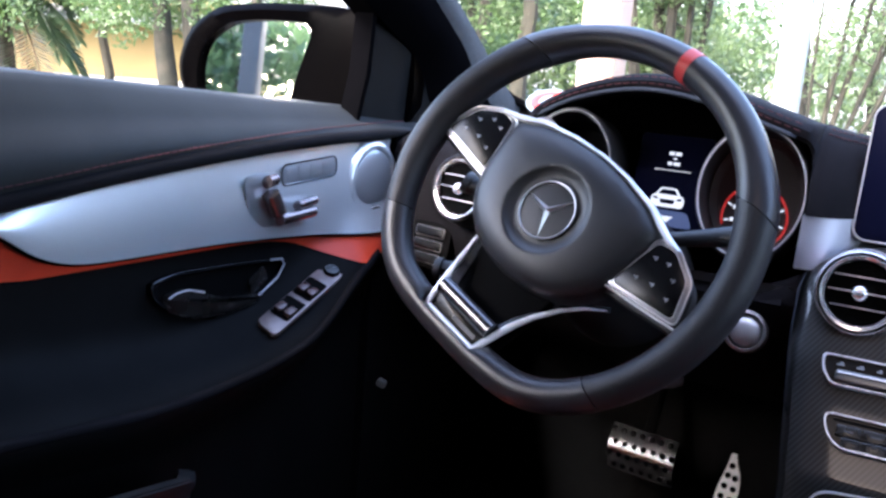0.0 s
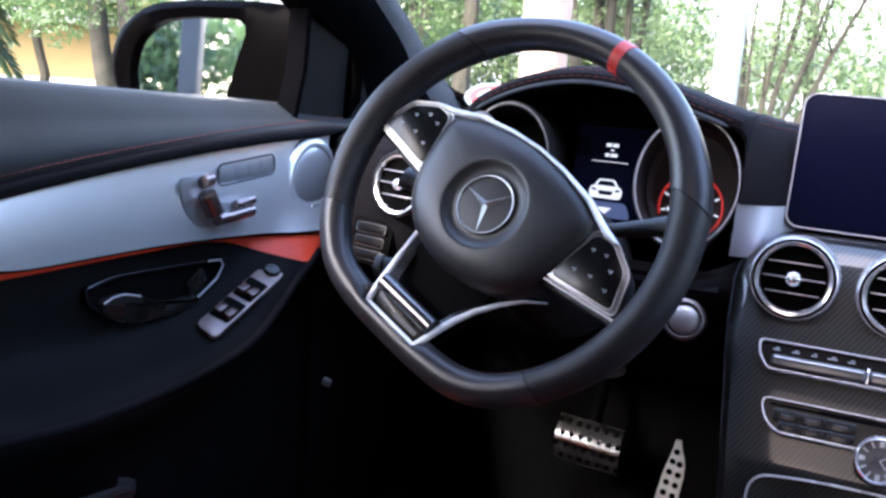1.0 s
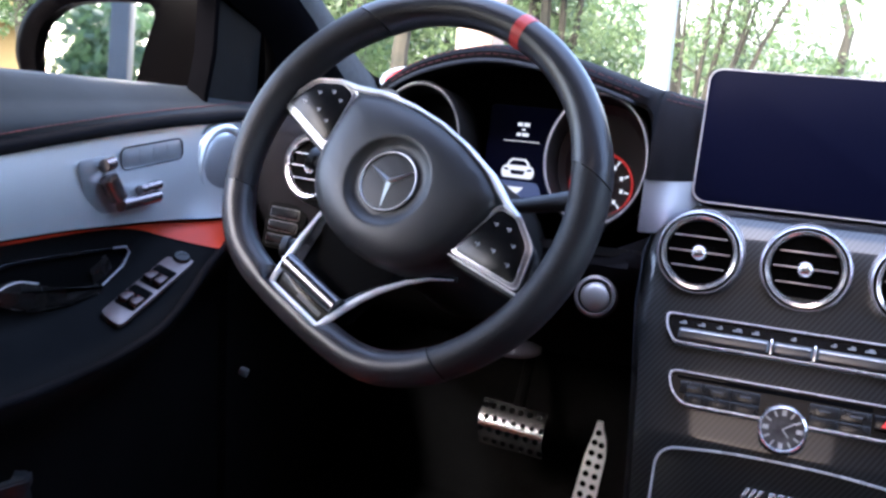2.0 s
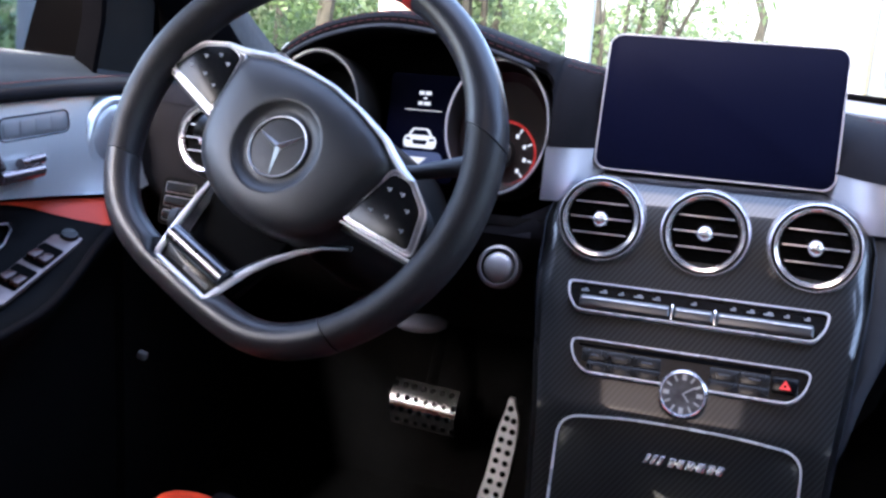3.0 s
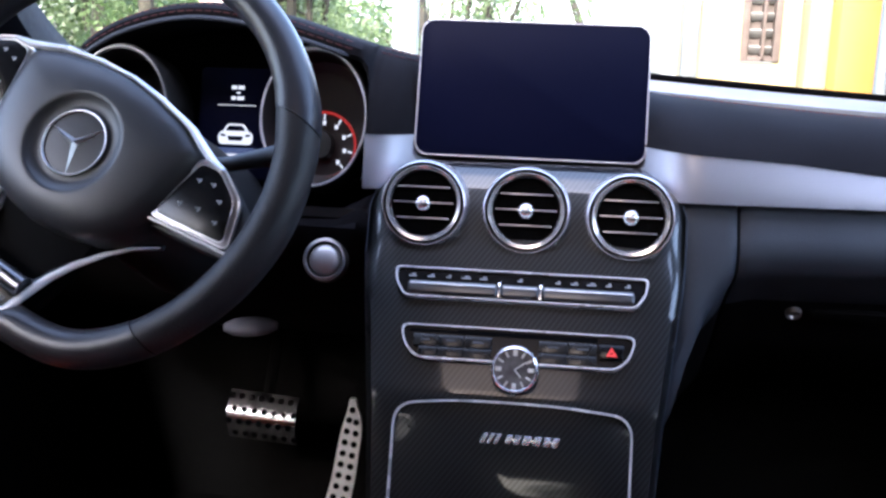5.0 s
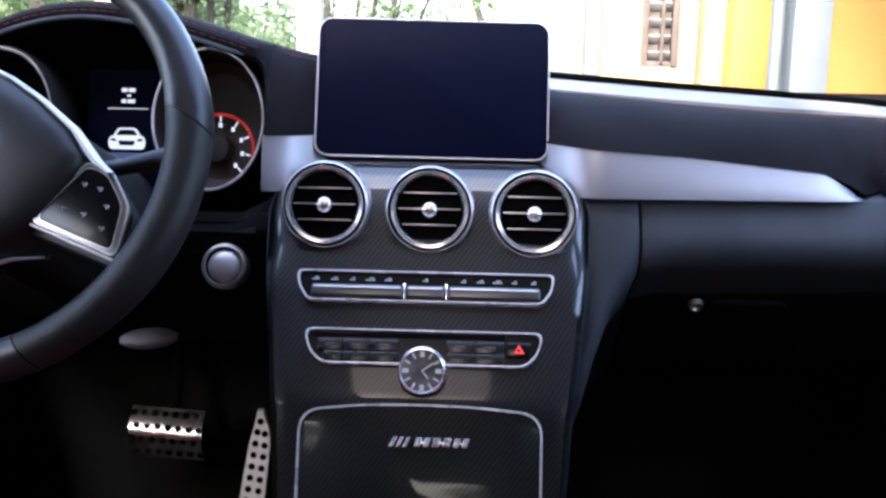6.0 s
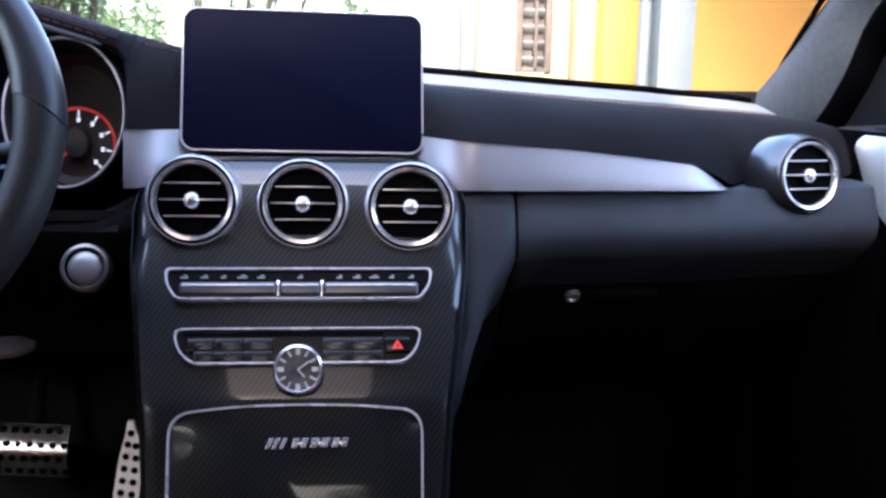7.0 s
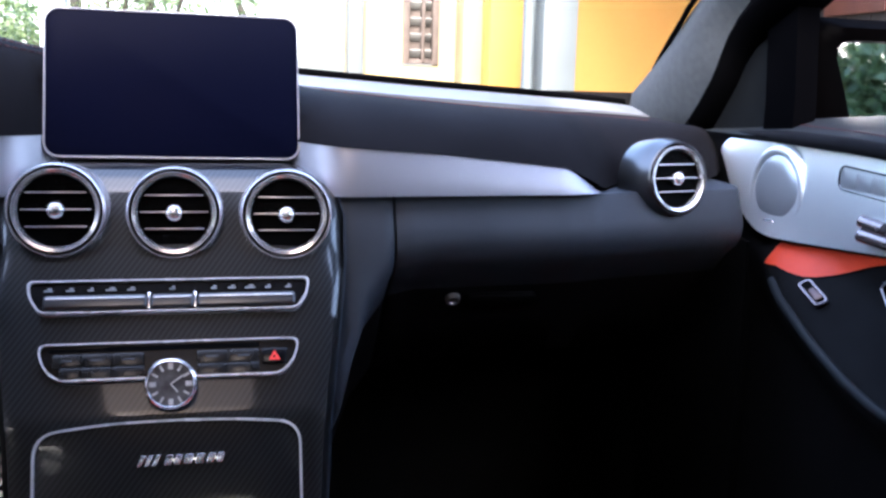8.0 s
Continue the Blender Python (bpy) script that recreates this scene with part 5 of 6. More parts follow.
# hub: round below, spreading to the spokes above
hub_outline = [(-0.098, 0.043), (-0.072, 0.056), (-0.035, 0.064), (0, 0.067), (0.035, 0.064), (0.072, 0.056), (0.098, 0.043), (0.097, 0.02), (0.0945, 0.0), (0.090, -0.02), (0.0825, -0.038), (0.069, -0.055), (0.049, -0.068), (0.025, -0.0755)]
hub_outline += [(0, -0.078)] + [(-x, y) for x, y in hub_outline[:6:-1]]
HUB_Y = -0.0055   # middle of the emblem
def even(poly, count):
    """The same outline with its points evenly spread."""
    pts = [Vector(p) for p in poly] + [Vector(poly[0])]
    length = [0.0]
    for a, b in zip(pts, pts[1:]):
        length.append(length[-1] + (b - a).length)
    out = []
    for i in range(count):
        v = length[-1] * i / count
        j = max(q for q in range(len(pts) - 1) if length[q] <= v)
        p = pts[j].lerp(pts[j + 1], (v - length[j]) / max(1e-9, length[j + 1] - length[j]))
        out.append((p.x, p.y))
    return out


hub_outline = even(round_poly(hub_outline, 0.006, 3), 90)
bm = bmesh.new()
k = len(hub_outline)
layers = ((1.0, -0.03, 0), (1.0, -0.004, 0), (0.985, 0.004, 0), (0.94, 0.0095, 0), (0.86, 0.0135, 0.1), (0.72, 0.0165, 0.5), (0.56, 0.0185, 1), (0.525, 0.0182, 1), (0.505, 0.0165, 1), (0.44, 0.0135, 1), (0.37, 0.0125, 1), (0.355, 0.0135, 1), (0.33, 0.0138, 1))
rings = []
for sc, z, circ in layers:   # towards the middle the outline turns into a circle
    ring = []
    for x, y in hub_outline:
        a = math.atan2(y, x)
        p = Vector((x * sc, y * sc + 0.004 * (1 - sc) * (1 - circ), z))
        ring.append(bm.verts.new(WM @ p.lerp(Vector((0.082 * sc * math.cos(a), 0.082 * sc * math.sin(a) + HUB_Y, z)), circ)))
    rings.append(ring)
for a, b in zip(rings, rings[1:]):
    for j in range(k):
        bm.faces.new((a[j], a[(j + 1) % k], b[(j + 1) % k], b[j]))
bm.faces.new(rings[-1])
bm.faces.new(rings[0])
hub = part("hub", bm, HUB, wheel, "black airbag cover", smooth=50)
# emblem: ring with three spokes
bm = bmesh.new()
sweep(bm, [WM @ Vector((0.0283 * math.cos(2 * math.pi * i / 48), 0.0283 * math.sin(2 * math.pi * i / 48) + HUB_Y, 0.0148)) for i in range(48)], 0.0010, 8, True)
part("emblem_ring", bm, EMBLEM, hub, "chrome ring")
bm = bmesh.new()
for a in (54, 174, 294):
    d, n = Vector((math.cos(radians(a)), math.sin(radians(a)), 0)), Vector((-math.sin(radians(a)), math.cos(radians(a)), 0))
    tip, l, r_, top = d * 0.0275 + Vector((0, 0, 0.0145)), n * 0.0032 + Vector((0, 0, 0.0138)), -n * 0.0032 + Vector((0, 0, 0.0138)), Vector((0, 0, 0.0175))
    vs = [bm.verts.new(WM @ (p + Vector((0, HUB_Y, 0)))) for p in (tip, l, r_, top)]
    for f in ((0, 1, 3), (0, 3, 2), (0, 2, 1)):
        bm.faces.new([vs[i] for i in f])
part("emblem_spokes", bm, EMBLEM, hub, "three-armed chrome shape", smooth=0)

# silver edging along the hub's upper rim, widening towards the switch pads
bm = bmesh.new()
rows = []
for x, y, w in ((-0.120, 0.041, 0.004), (-0.104, 0.042, 0.007), (-0.090, 0.047, 0.0075), (-0.072, 0.0555, 0.006), (-0.035, 0.0635, 0.0045), (0, 0.0665, 0.004), (0.035, 0.0635, 0.0045), (0.072, 0.0555, 0.006), (0.090, 0.047, 0.0075), (0.104, 0.042, 0.007), (0.120, 0.041, 0.004)):
    rows.append([WM @ Vector((x, y, 0.002)), WM @ Vector((x, y + w * 0.15, 0.0065)), WM @ Vector((x * 1.004, y + w * 0.6, 0.0062)), WM @ Vector((x * 1.008, y + w, 0.002)), WM @ Vector((x * 1.008, y + w, -0.006))])
part("edging", loft(bm, rows), BRIGHT, wheel, "bright edging strip")

for s in (-1, 1):
    # switch panels on the side spokes
    o = [(s * x, y) for x, y in ((0.163, -0.009), (0.088, -0.019), (0.093, 0.014), (0.098, 0.043), (0.120, 0.045), (0.149, 0.029))]
    i_ = [(s * x, y) for x, y in ((0.1575, -0.0066), (0.0912, -0.0152), (0.0957, 0.014), (0.1008, 0.0390), (0.1188, 0.0412), (0.1440, 0.0268))]
    sp = part("spoke_trim", plate(bmesh.new(), round_poly(o, 0.007), 0.005, WM, 0.0015, base=-0.003), MID_SATIN, wheel, "satin silver switch surround")
    part("surround_edge", sweep(bmesh.new(), [WM @ Vector((x, y, 0.0022)) for x, y in round_poly(o, 0.007)], 0.0009, 6, True), SATIN, sp, "polished edge")
    part("pad_outline", sweep(bmesh.new(), [WM @ Vector((x, y, 0.0032)) for x, y in round_poly(i_, 0.006)], 0.0006, 6, True), SATIN, sp)
    part("switch_pad", plate(bmesh.new(), round_poly(i_, 0.006), 0.003, WM, 0.001, base=0.001), GLOSS_BLACK, sp, "dark switch pad")
    for bx_, by_ in ((0.108, 0.026), (0.121, 0.029), (0.134, 0.020), (0.106, 0.002), (0.122, 0.006), (0.141, 0.004)):
        bm = bmesh.new()
        box(bm, (0.0046, 0.0012, 0.0005), WM @ pose(s * bx_, by_, 0.0044))
        box(bm, (0.0012, 0.0040, 0.0005), WM @ pose(s * bx_ + 0.001, by_, 0.0044))
        part("symbol", bm, ICON, sp)
    part("spoke_back", plate(bmesh.new(), round_poly([(s * 0.17, -0.016), (s * 0.07, -0.03), (s * 0.08, 0.04), (s * 0.12, 0.042), (s * 0.15, 0.026)], 0.01), 0.018, WM, 0.003, base=-0.028), SOFT_BLACK, wheel)
    bm = bmesh.new()
    sweep(bm, [WM @ Vector((s * x, y, 0.0)) for x, y in ((0.164, -0.0115), (0.126, -0.0165), (0.088, -0.0215))], 0.0014, 8)
    part("lower_edge", bm, BRIGHT, sp, "bright lower edge")
    # arms of the lower spoke
    arm = [(s * x, y, z) for x, y, z in ((0.0345, -0.1505, 0.004), (0.0365, -0.145, 0.004), (0.041, -0.125, 0.0), (0.0455, -0.107, -0.005), (0.0515, -0.089, -0.013), (0.061, -0.068, -0.026), (0.073, -0.052, -0.034), (0.090, -0.038, -0.042))]
    bm = bmesh.new()
    sweep(bm, [WM @ Vector(p) for p in arm], [0.0034, 0.0034, 0.0036, 0.0034, 0.0030, 0.0024, 0.0016, 0.0007], 8)
    part("spoke_edge", bm, BRIGHT, wheel, "bright spoke edge")
    rows = [[WM @ Vector((x - s * 0.013 * (1 - 0.1 * i) * k / 3, y + 0.004 * k / 3, z - 0.002 - 0.006 * k / 3)) for k in range(4)] for i, (x, y, z) in enumerate(arm)]
    part("spoke_face", loft(bmesh.new(), rows, WM.to_3x3() @ Vector((0, 0, -0.006))), DARK_SATIN, wheel, "grey satin spoke face")
# gear paddle showing above the switch surround
bm = bmesh.new()
plate(bm, round_poly([(-0.075, 0.02), (-0.11, 0.03), (-0.115, 0.062), (-0.10, 0.072), (-0.08, 0.066)], 0.008), 0.004, WM, base=-0.045)
part("paddle", bm, SATIN, wheel, "silver gear paddle")
# insert coloured near black for the shade between the arms
part("lower_spoke", plate(bmesh.new(), round_poly([(-0.038, -0.140), (0.038, -0.140), (0.046, -0.10), (0.05, -0.06), (0, -0.02), (-0.05, -0.06), (-0.046, -0.10)], 0.008), 0.012, WM, 0.002, base=-0.034), CAVITY, wheel, "lower spoke insert, the shade inside put into its black")
bm = bmesh.new()
sweep(bm, [WM @ Vector((x, -0.1255, 0.002)) for x in steps(-0.0365, 0.0365, 10)], 0.0095, 18)
part("grip_bar", bm, DARK_SATIN, wheel, "satin silver cross bar")
bm = bmesh.new()
plate(bm, round_poly([(-0.034, -0.149), (0.034, -0.149), (0.038, -0.132), (-0.038, -0.132)], 0.003), 0.006, WM, 0.001, base=-0.004)
part("badge_plate", bm, GLOSS_BLACK, wheel, "gloss black badge plate")
bm = bmesh.new()
for i in range(6):
    box(bm, (0.0052, 0.0042, 0.0006), WM @ pose(-0.002 + i * 0.0054, -0.1415, 0.0022), 0.0)
part("badge_bars", bm, DIM_PRINT, wheel)
bm = bmesh.new()
sweep(bm, [WM @ Vector((x, -0.1505, 0.004)) for x in steps(-0.0345, 0.0345, 8)], 0.0030, 8)
part("spoke_edge", bm, BRIGHT, wheel)
# column behind the hub
col = thing("steering_column", (-0.36, 1.02, 0.93), "black steering column shroud with stalks", "steering column")
bm = bmesh.new()
lathe(bm, [(0, -0.03), (0.06, -0.03), (0.068, -0.05), (0.07, -0.1), (0.08, -0.24), (0, -0.24)], CM, 32)
part("shroud", bm, SOFT_BLACK, col)
for s, pts, tip in ((1, ((0.05, 0.005, -0.07), (0.10, 0.012, -0.068), (0.135, 0.018, -0.062), (0.158, 0.022, -0.058)), SATIN), (-1, ((-0.05, 0.01, -0.07), (-0.08, 0.018, -0.07), (-0.11, 0.026, -0.066), (-0.135, 0.032, -0.062)), SOFT_BLACK), (-1, ((-0.05, -0.045, -0.075), (-0.10, -0.06, -0.07), (-0.14, -0.066, -0.066)), SOFT_BLACK)):
    bm = bmesh.new()
    sweep(bm, [CM @ Vector(p) for p in pts], [0.009, 0.008, 0.010, 0.012][:len(pts)], 12, squash=0.7)
    st = part("stalk", bm, SOFT_BLACK, col, "black control stalk")
    bm = bmesh.new()
    a, b = Vector(pts[-1]), Vector(pts[-2])
    d = (a - b).normalized()
    sweep(bm, [CM @ (a - d * 0.002), CM @ (a + d * 0.006)], 0.0128, 14, squash=0.7)
    part("tip", bm, tip, st)


# ---- doors ----
TOP = [(-0.1, 0.90), (0.3, 0.93), (0.58, 0.953), (0.64, 0.959), (0.70, 0.966), (0.78, 0.973), (0.86, 0.979), (0.96, 0.985), (1.08, 0.989), (1.22, 0.990), (1.5, 0.988)]
BOT = [(0.50, 0.955), (0.57, 0.945), (0.597, 0.922), (0.614, 0.911), (0.644, 0.900), (0.67, 0.896), (0.704, 0.894), (0.779, 0.892), (0.867, 0.889), (0.969, 0.882), (1.09, 0.872), (1.159, 0.868), (1.20, 0.868), (1.24, 0.874), (1.28, 0.890), (1.315, 0.925), (1.34, 0.978)]
PADLINE = [(0.3, 0.875), (0.58, 0.892), (0.613, 0.888), (0.74, 0.884), (0.822, 0.882), (0.916, 0.879), (0.96, 0.876), (0.992, 0.871), (1.02, 0.864), (1.041, 0.856), (1.07, 0.844), (1.094, 0.836), (1.12, 0.837), (1.148, 0.840), (1.171, 0.838)]
BELT = [(-0.1, 1.09), (0.3, 1.085), (0.66, 1.069), (0.80, 1.058), (1.22, 1.027), (1.5, 1.006)]
RIDGE = {-1: [(0.0, 0.80), (0.53, 0.774), (0.69, 0.752), (0.77, 0.748), (0.86, 0.750), (0.93, 0.759), (0.975, 0.770), (1.02, 0.790), (1.07, 0.820), (1.12, 0.838), (1.2, 0.85)],
         1: [(0.0, 0.80), (0.56, 0.768), (0.76, 0.742), (0.9, 0.75), (1.02, 0.780), (1.12, 0.815), (1.2, 0.84)]}


def trim_edge(y, side):
    """Upper edge of the aluminium trim; it lies lower on the passenger's door."""
    return interp(y, TOP) - (0.012 if side > 0 else 0.0)


def belt(y, side):
    """Top of the door's lining; lower on the passenger's door."""
    return interp(y, BELT) - (0.022 if side > 0 else 0.0)


def door_depth(y, z, side):
    """How far the door's lining stands into the cabin."""
    top = trim_edge(y, side)
    d = 0.0
    if z > top:
        u = min(1, (z - top) / max(0.01, belt(y, side) - top))
        d = 0.010 * math.sin(math.pi * min(1, u * 1.6)) - 0.045 * u ** 2.2
    zr = smooth_interp(y, RIDGE[side])
    fade = interp(y, [(0, 1), (0.95, 1), (1.1, 0.75), (1.2, 0.35), (1.3, 0.0)])
    w = 0.034 if z > zr else 0.06
    d += 0.078 * fade * math.exp(-((z - zr) / w) ** 2)
    return d


def door(side):
    X = LX if side < 0 else RX
    inward = -side
    def P(y, z, lift=0.0):
        return Vector((X + inward * (door_depth(y, z, side) + lift), y, z))
    d = thing("door_1" if side < 0 else "door_2", (X, 0.7, 0.35), "car door lined in black leather with aluminium trim" + (", window switches in the armrest" if side < 0 else ", single window switch"), "car door", kind="structure")
    lower, upper = [], []
    for y in steps(-0.05, 1.42, 110):
        top, mid = belt(y, side), trim_edge(y, side) + 0.006
        upper.append([P(y, top, -0.05) + Vector((0, 0, -0.01)), P(y, top, -0.012) + Vector((0, 0, 0.004))] + [P(y, z) for z in steps(top, mid, 14)])
        lower.append([P(y, z) for z in steps(mid, 0.66, 64) + steps(0.654, 0.34, 14)])
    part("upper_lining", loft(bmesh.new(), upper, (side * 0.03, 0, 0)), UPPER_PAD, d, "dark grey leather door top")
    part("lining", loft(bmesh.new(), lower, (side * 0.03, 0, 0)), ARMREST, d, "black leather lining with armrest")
    # aluminium trim
    bm = bmesh.new()
    rows = []
    for y in steps(0.50, 1.335, 70):
        t, b = trim_edge(y, side), smooth_interp(y, BOT)
        b = min(b, t - 0.001)
        rows.append([P(y, b + (t - b) * k / 8, 0.003 + 0.012 * (1 - k / 8) + 0.004 * math.sin(math.pi * k / 8)) for k in range(9)])
    tr = part("trim_panel", loft(bm, rows, (side * 0.008, 0, 0)), DOOR_TRIM, d, "brushed aluminium door trim")
    # dark bar stands in for the shade under the trim's lower edge
    part("shadow_gap", sweep(bmesh.new(), [P(y, smooth_interp(y, BOT) - 0.001, 0.010) for y in steps(0.52, 1.30, 60)], 0.0022, 6), CAVITY, d)
    # passenger's welt in a lighter leather that stands in for its soft highlight
    part("armrest_welt", sweep(bmesh.new(), [P(y, smooth_interp(y, RIDGE[side]) + 0.002, -0.001) for y in steps(0.35, 1.14, 60)], 0.0055, 12), PAD if side < 0 else UPPER_PAD, d, "leather welt along the armrest, passenger's highlight put into lighter leather")
    # map pocket low on the door
    rows = []
    for y in steps(0.30, 0.775, 24):
        top = interp(y, [(0.30, 0.735), (0.57, 0.725), (0.69, 0.702), (0.735, 0.685), (0.775, 0.64)])
        rows.append([P(y, 0.42, 0.05), P(y, 0.55, 0.085), P(y, top - 0.05, 0.10 - 0.05 * max(0, (y - 0.70) / 0.075)), P(y, top - 0.008, 0.105 - 0.05 * max(0, (y - 0.70) / 0.075)), P(y, top, 0.098 - 0.05 * max(0, (y - 0.70) / 0.075)), P(y, top - 0.004, 0.085 - 0.05 * max(0, (y - 0.70) / 0.075))])
    part("map_pocket", loft(bmesh.new(), rows, (side * 0.006, 0, 0)), SOFT_BLACK, d, "dark plastic map pocket")
    # red leather below the trim
    bm = bmesh.new()
    rows = []
    for y in steps(0.45, 1.172, 60):
        t, b = smooth_interp(y, BOT) + 0.002, interp(y, PADLINE)
        rows.append([P(y, b + (t - b) * k / 4, 0.0025) for k in range(5)])
    part("red_insert", loft(bm, rows, (side * 0.006, 0, 0)), RED_LEATHER, d, "red leather insert")
    # dark padded rail above the trim and its seam
    bm = bmesh.new()
    sweep(bm, [P(y, trim_edge(y, side) + 0.009, 0.001) for y in steps(0.1, 1.315, 40)], [0.0085] * 36 + [0.008, 0.0065, 0.0045, 0.003, 0.001], 10)
    part("rail", bm, PAD, d)
    pts = [P(y, trim_edge(y, side) + 0.0225, 0.0015) for y in steps(0.3, 1.33, 50)]
    bm = bmesh.new()
    for a, b in zip(pts, pts[1:]):
        for i in range(2):
            sweep(bm, [a.lerp(b, (i + 0.12) / 2), a.lerp(b, (i + 0.88) / 2)], 0.0007, 4)
    part("stitching", bm, RED_THREAD, d, "dark red thread")
    # loudspeaker
    sy, sz = (1.172, 0.932) if side < 0 else (1.200, 0.919)
    m = basis(P(sy, sz, 0.011), (0, inward, 0), (0, 0, 1)) @ Matrix.Diagonal((1.08, 1.04, 1.0, 1.0))
    sk = part("loudspeaker", lathe(bmesh.new(), [(0.0435, 0.001), (0.046, 0.0035), (0.0485, 0.0045), (0.0525, 0.0035), (0.0565, -0.0005), (0.058, -0.004)], m, 56), DOOR_TRIM, d, "round aluminium loudspeaker grille")
    part("grille", lathe(bmesh.new(), [(0, 0.0075), (0.018, 0.007), (0.032, 0.0055), (0.041, 0.003), (0.0445, 0.0008)], m, 56), GRILLE, sk, "domed metal mesh")
    part("badge", plate(bmesh.new(), round_rect(0.020, 0.006, 0.0028), 0.0015, m @ pose(0, -0.034, 0.0068, 12), 0.0004), CHROME, sk)
    # memory keys and seat-shaped switch
    kz = 0.960 if side < 0 else 0.948
    m = basis(P(1.024, kz, 0.010), (0, inward, 0.05 * inward), (0, -0.05 * inward, 1))
    mem = part("memory_keys", plate(bmesh.new(), round_rect(0.112, 0.024, 0.008), 0.0030, m, 0.0012, base=-0.002), GRILLE, d, "row of memory keys")
    for i in range(4):
        part("key", plate(bmesh.new(), round_rect(0.0235, 0.018, 0.003), 0.0016, m @ pose(-0.0385 + i * 0.0255, 0, 0.0003), 0.0007), GRILLE, mem)
    part("keys_gap", sweep(bmesh.new(), [m @ Vector((x, y, 0.0012)) for x, y in round_rect(0.114, 0.026, 0.009)], 0.0011, 6, True), DARK_SATIN, mem)
    m = basis(P(0.937, kz - 0.032, 0.013), (0, inward, 0), (0, 0, 1))
    k = inward
    sw = part("seat_switch", plate(bmesh.new(), round_poly([(k * x, y) for x, y in ((-0.044, 0.034), (0.006, 0.037), (0.048, -0.030), (-0.010, -0.030), (-0.034, -0.006))], 0.012), 0.002, m, 0.0006), GRILLE, d, "seat-shaped adjustment switch")
    for pts, r in ((((-0.013, 0.027), (0.001, 0.029)), 0.009), (((-0.006, 0.013), (0.010, -0.012)), 0.011), (((0.014, -0.021), (0.080, -0.018)), 0.0085), (((0.046, -0.007), (0.082, -0.004)), 0.007)):
        bm = bmesh.new()
        sweep(bm, [m @ Vector((k * p[0] if k < 0 else p[0], p[1], 0.011)) for p in pts], r, 12, squash=0.8)
        bmesh.ops.bevel(bm, geom=[e for e in bm.edges if len(e.link_faces) == 2 and e.calc_face_angle(0) > 1.0], offset=0.003, segments=2, affect="EDGES")
        part("seat_key", bm, SWITCH_METAL, sw, "polished seat-shaped key")
    # pull-handle pocket
    y0, z0 = (0.885 if side < 0 else 0.900), 0.832
    m = basis(P(y0, z0, 0.004), (0, inward, 0), (0, 0, 1))
    pocket = [(-0.125, 0.026), (-0.088, 0.033), (0.002, 0.028), (0.104, 0.020), (0.088, -0.001), (0.030, -0.028), (-0.033, -0.033), (-0.095, -0.011), (-0.121, 0.010)]
    if inward < 0:
        pocket = [(-x, y) for x, y in pocket]
    oo, ii = round_poly(pocket, 0.02), round_poly([(x * 0.95, y * 0.90) for x, y in pocket], 0.02)
    # flat plate, the hollow's shade painted as near black
    hp = part("handle_pocket", plate(bmesh.new(), ii, 0.003, m, base=-0.004), CAVITY, d, "handle recess as a flat plate, its shade put into near black")
    part("recess_rim", ring_frame(bmesh.new(), oo, ii, m, -0.006, 0.004), GLOSS_BLACK, hp)
    def side_of(pts, z): return [m @ Vector((x if inward > 0 else -x, y, z)) for x, y in pts]
    part("outline", sweep(bmesh.new(), [m @ Vector((x, y, 0.004)) for x, y in oo], 0.0008, 6, True), DARK_SATIN, hp, "thin grey edge")
    part("bright_edge", sweep(bmesh.new(), side_of([(0.070, 0.0225), (0.092, 0.0205), (0.0975, 0.013), (0.086, -0.002), (0.060, -0.0145), (0.032, -0.0265)], 0.0048), 0.0011, 8), SATIN, hp, "thin silver edge")
    lever = [(-0.108, 0.010), (-0.098, -0.010), (-0.06, -0.024), (0.0, -0.029), (0.045, -0.024), (0.05, -0.017), (0.02, -0.013), (-0.02, -0.008), (-0.05, 0.004), (-0.075, 0.013)]
    part("lever", plate(bmesh.new(), round_poly([(x if inward > 0 else -x, y) for x, y in lever], 0.008), 0.010, m, 0.004, base=0.001), GREY_BUTTON, hp, "dark grey release lever")
    part("lever_edge", sweep(bmesh.new(), side_of([(-0.104, 0.008), (-0.092, 0.012), (-0.075, 0.0125), (-0.05, 0.005)], 0.0095), 0.0011, 8), SATIN, hp)
    part("lever_edge", sweep(bmesh.new(), side_of([(-0.104, 0.0), (-0.085, -0.015), (-0.05, -0.024), (0.0, -0.0275), (0.04, -0.024)], 0.0085), 0.0007, 8), MID_SATIN, hp)
    part("key_pair", plate(bmesh.new(), round_rect(0.032, 0.020, 0.003), 0.002, m @ pose(0.052 if inward > 0 else -0.052, 0.000, 0.0, 0, 0, 25 * inward), 0.0006), GREY_BUTTON, hp)
    # window switches
    if side < 0:
        A, u, v, W = Vector((-0.729, 0.904, 0.789)), Vector((-0.011, 0.160, 0.048)), Vector((0.032, 0.006, -0.012)), 0.031
        L = u.length
        m = basis(A, u, v)
        if (m.to_3x3() @ Vector((0, 0, 1))).z < 0:
            m = m @ Matrix.Diagonal((1, 1, -1, 1))
        wp = part("window_switches", plate(bmesh.new(), round_poly([(0.0, 0.0), (-0.006, W), (L * 0.90, W), (L * 1.06, W * 0.62), (L * 0.96, 0.0)], 0.010), 0.006, m, 0.0015, base=-0.001), WINDOW_KEYS, d, "brown-grey window switch panel")
        for i in range(2):
            cx = L * (0.27 + 0.30 * i)
            part("switch_well", plate(bmesh.new(), round_rect(L * 0.25, W * 0.86, 0.003, cx=cx, cy=W * 0.48), 0.0012, m, base=0.0046), CAVITY, wp)
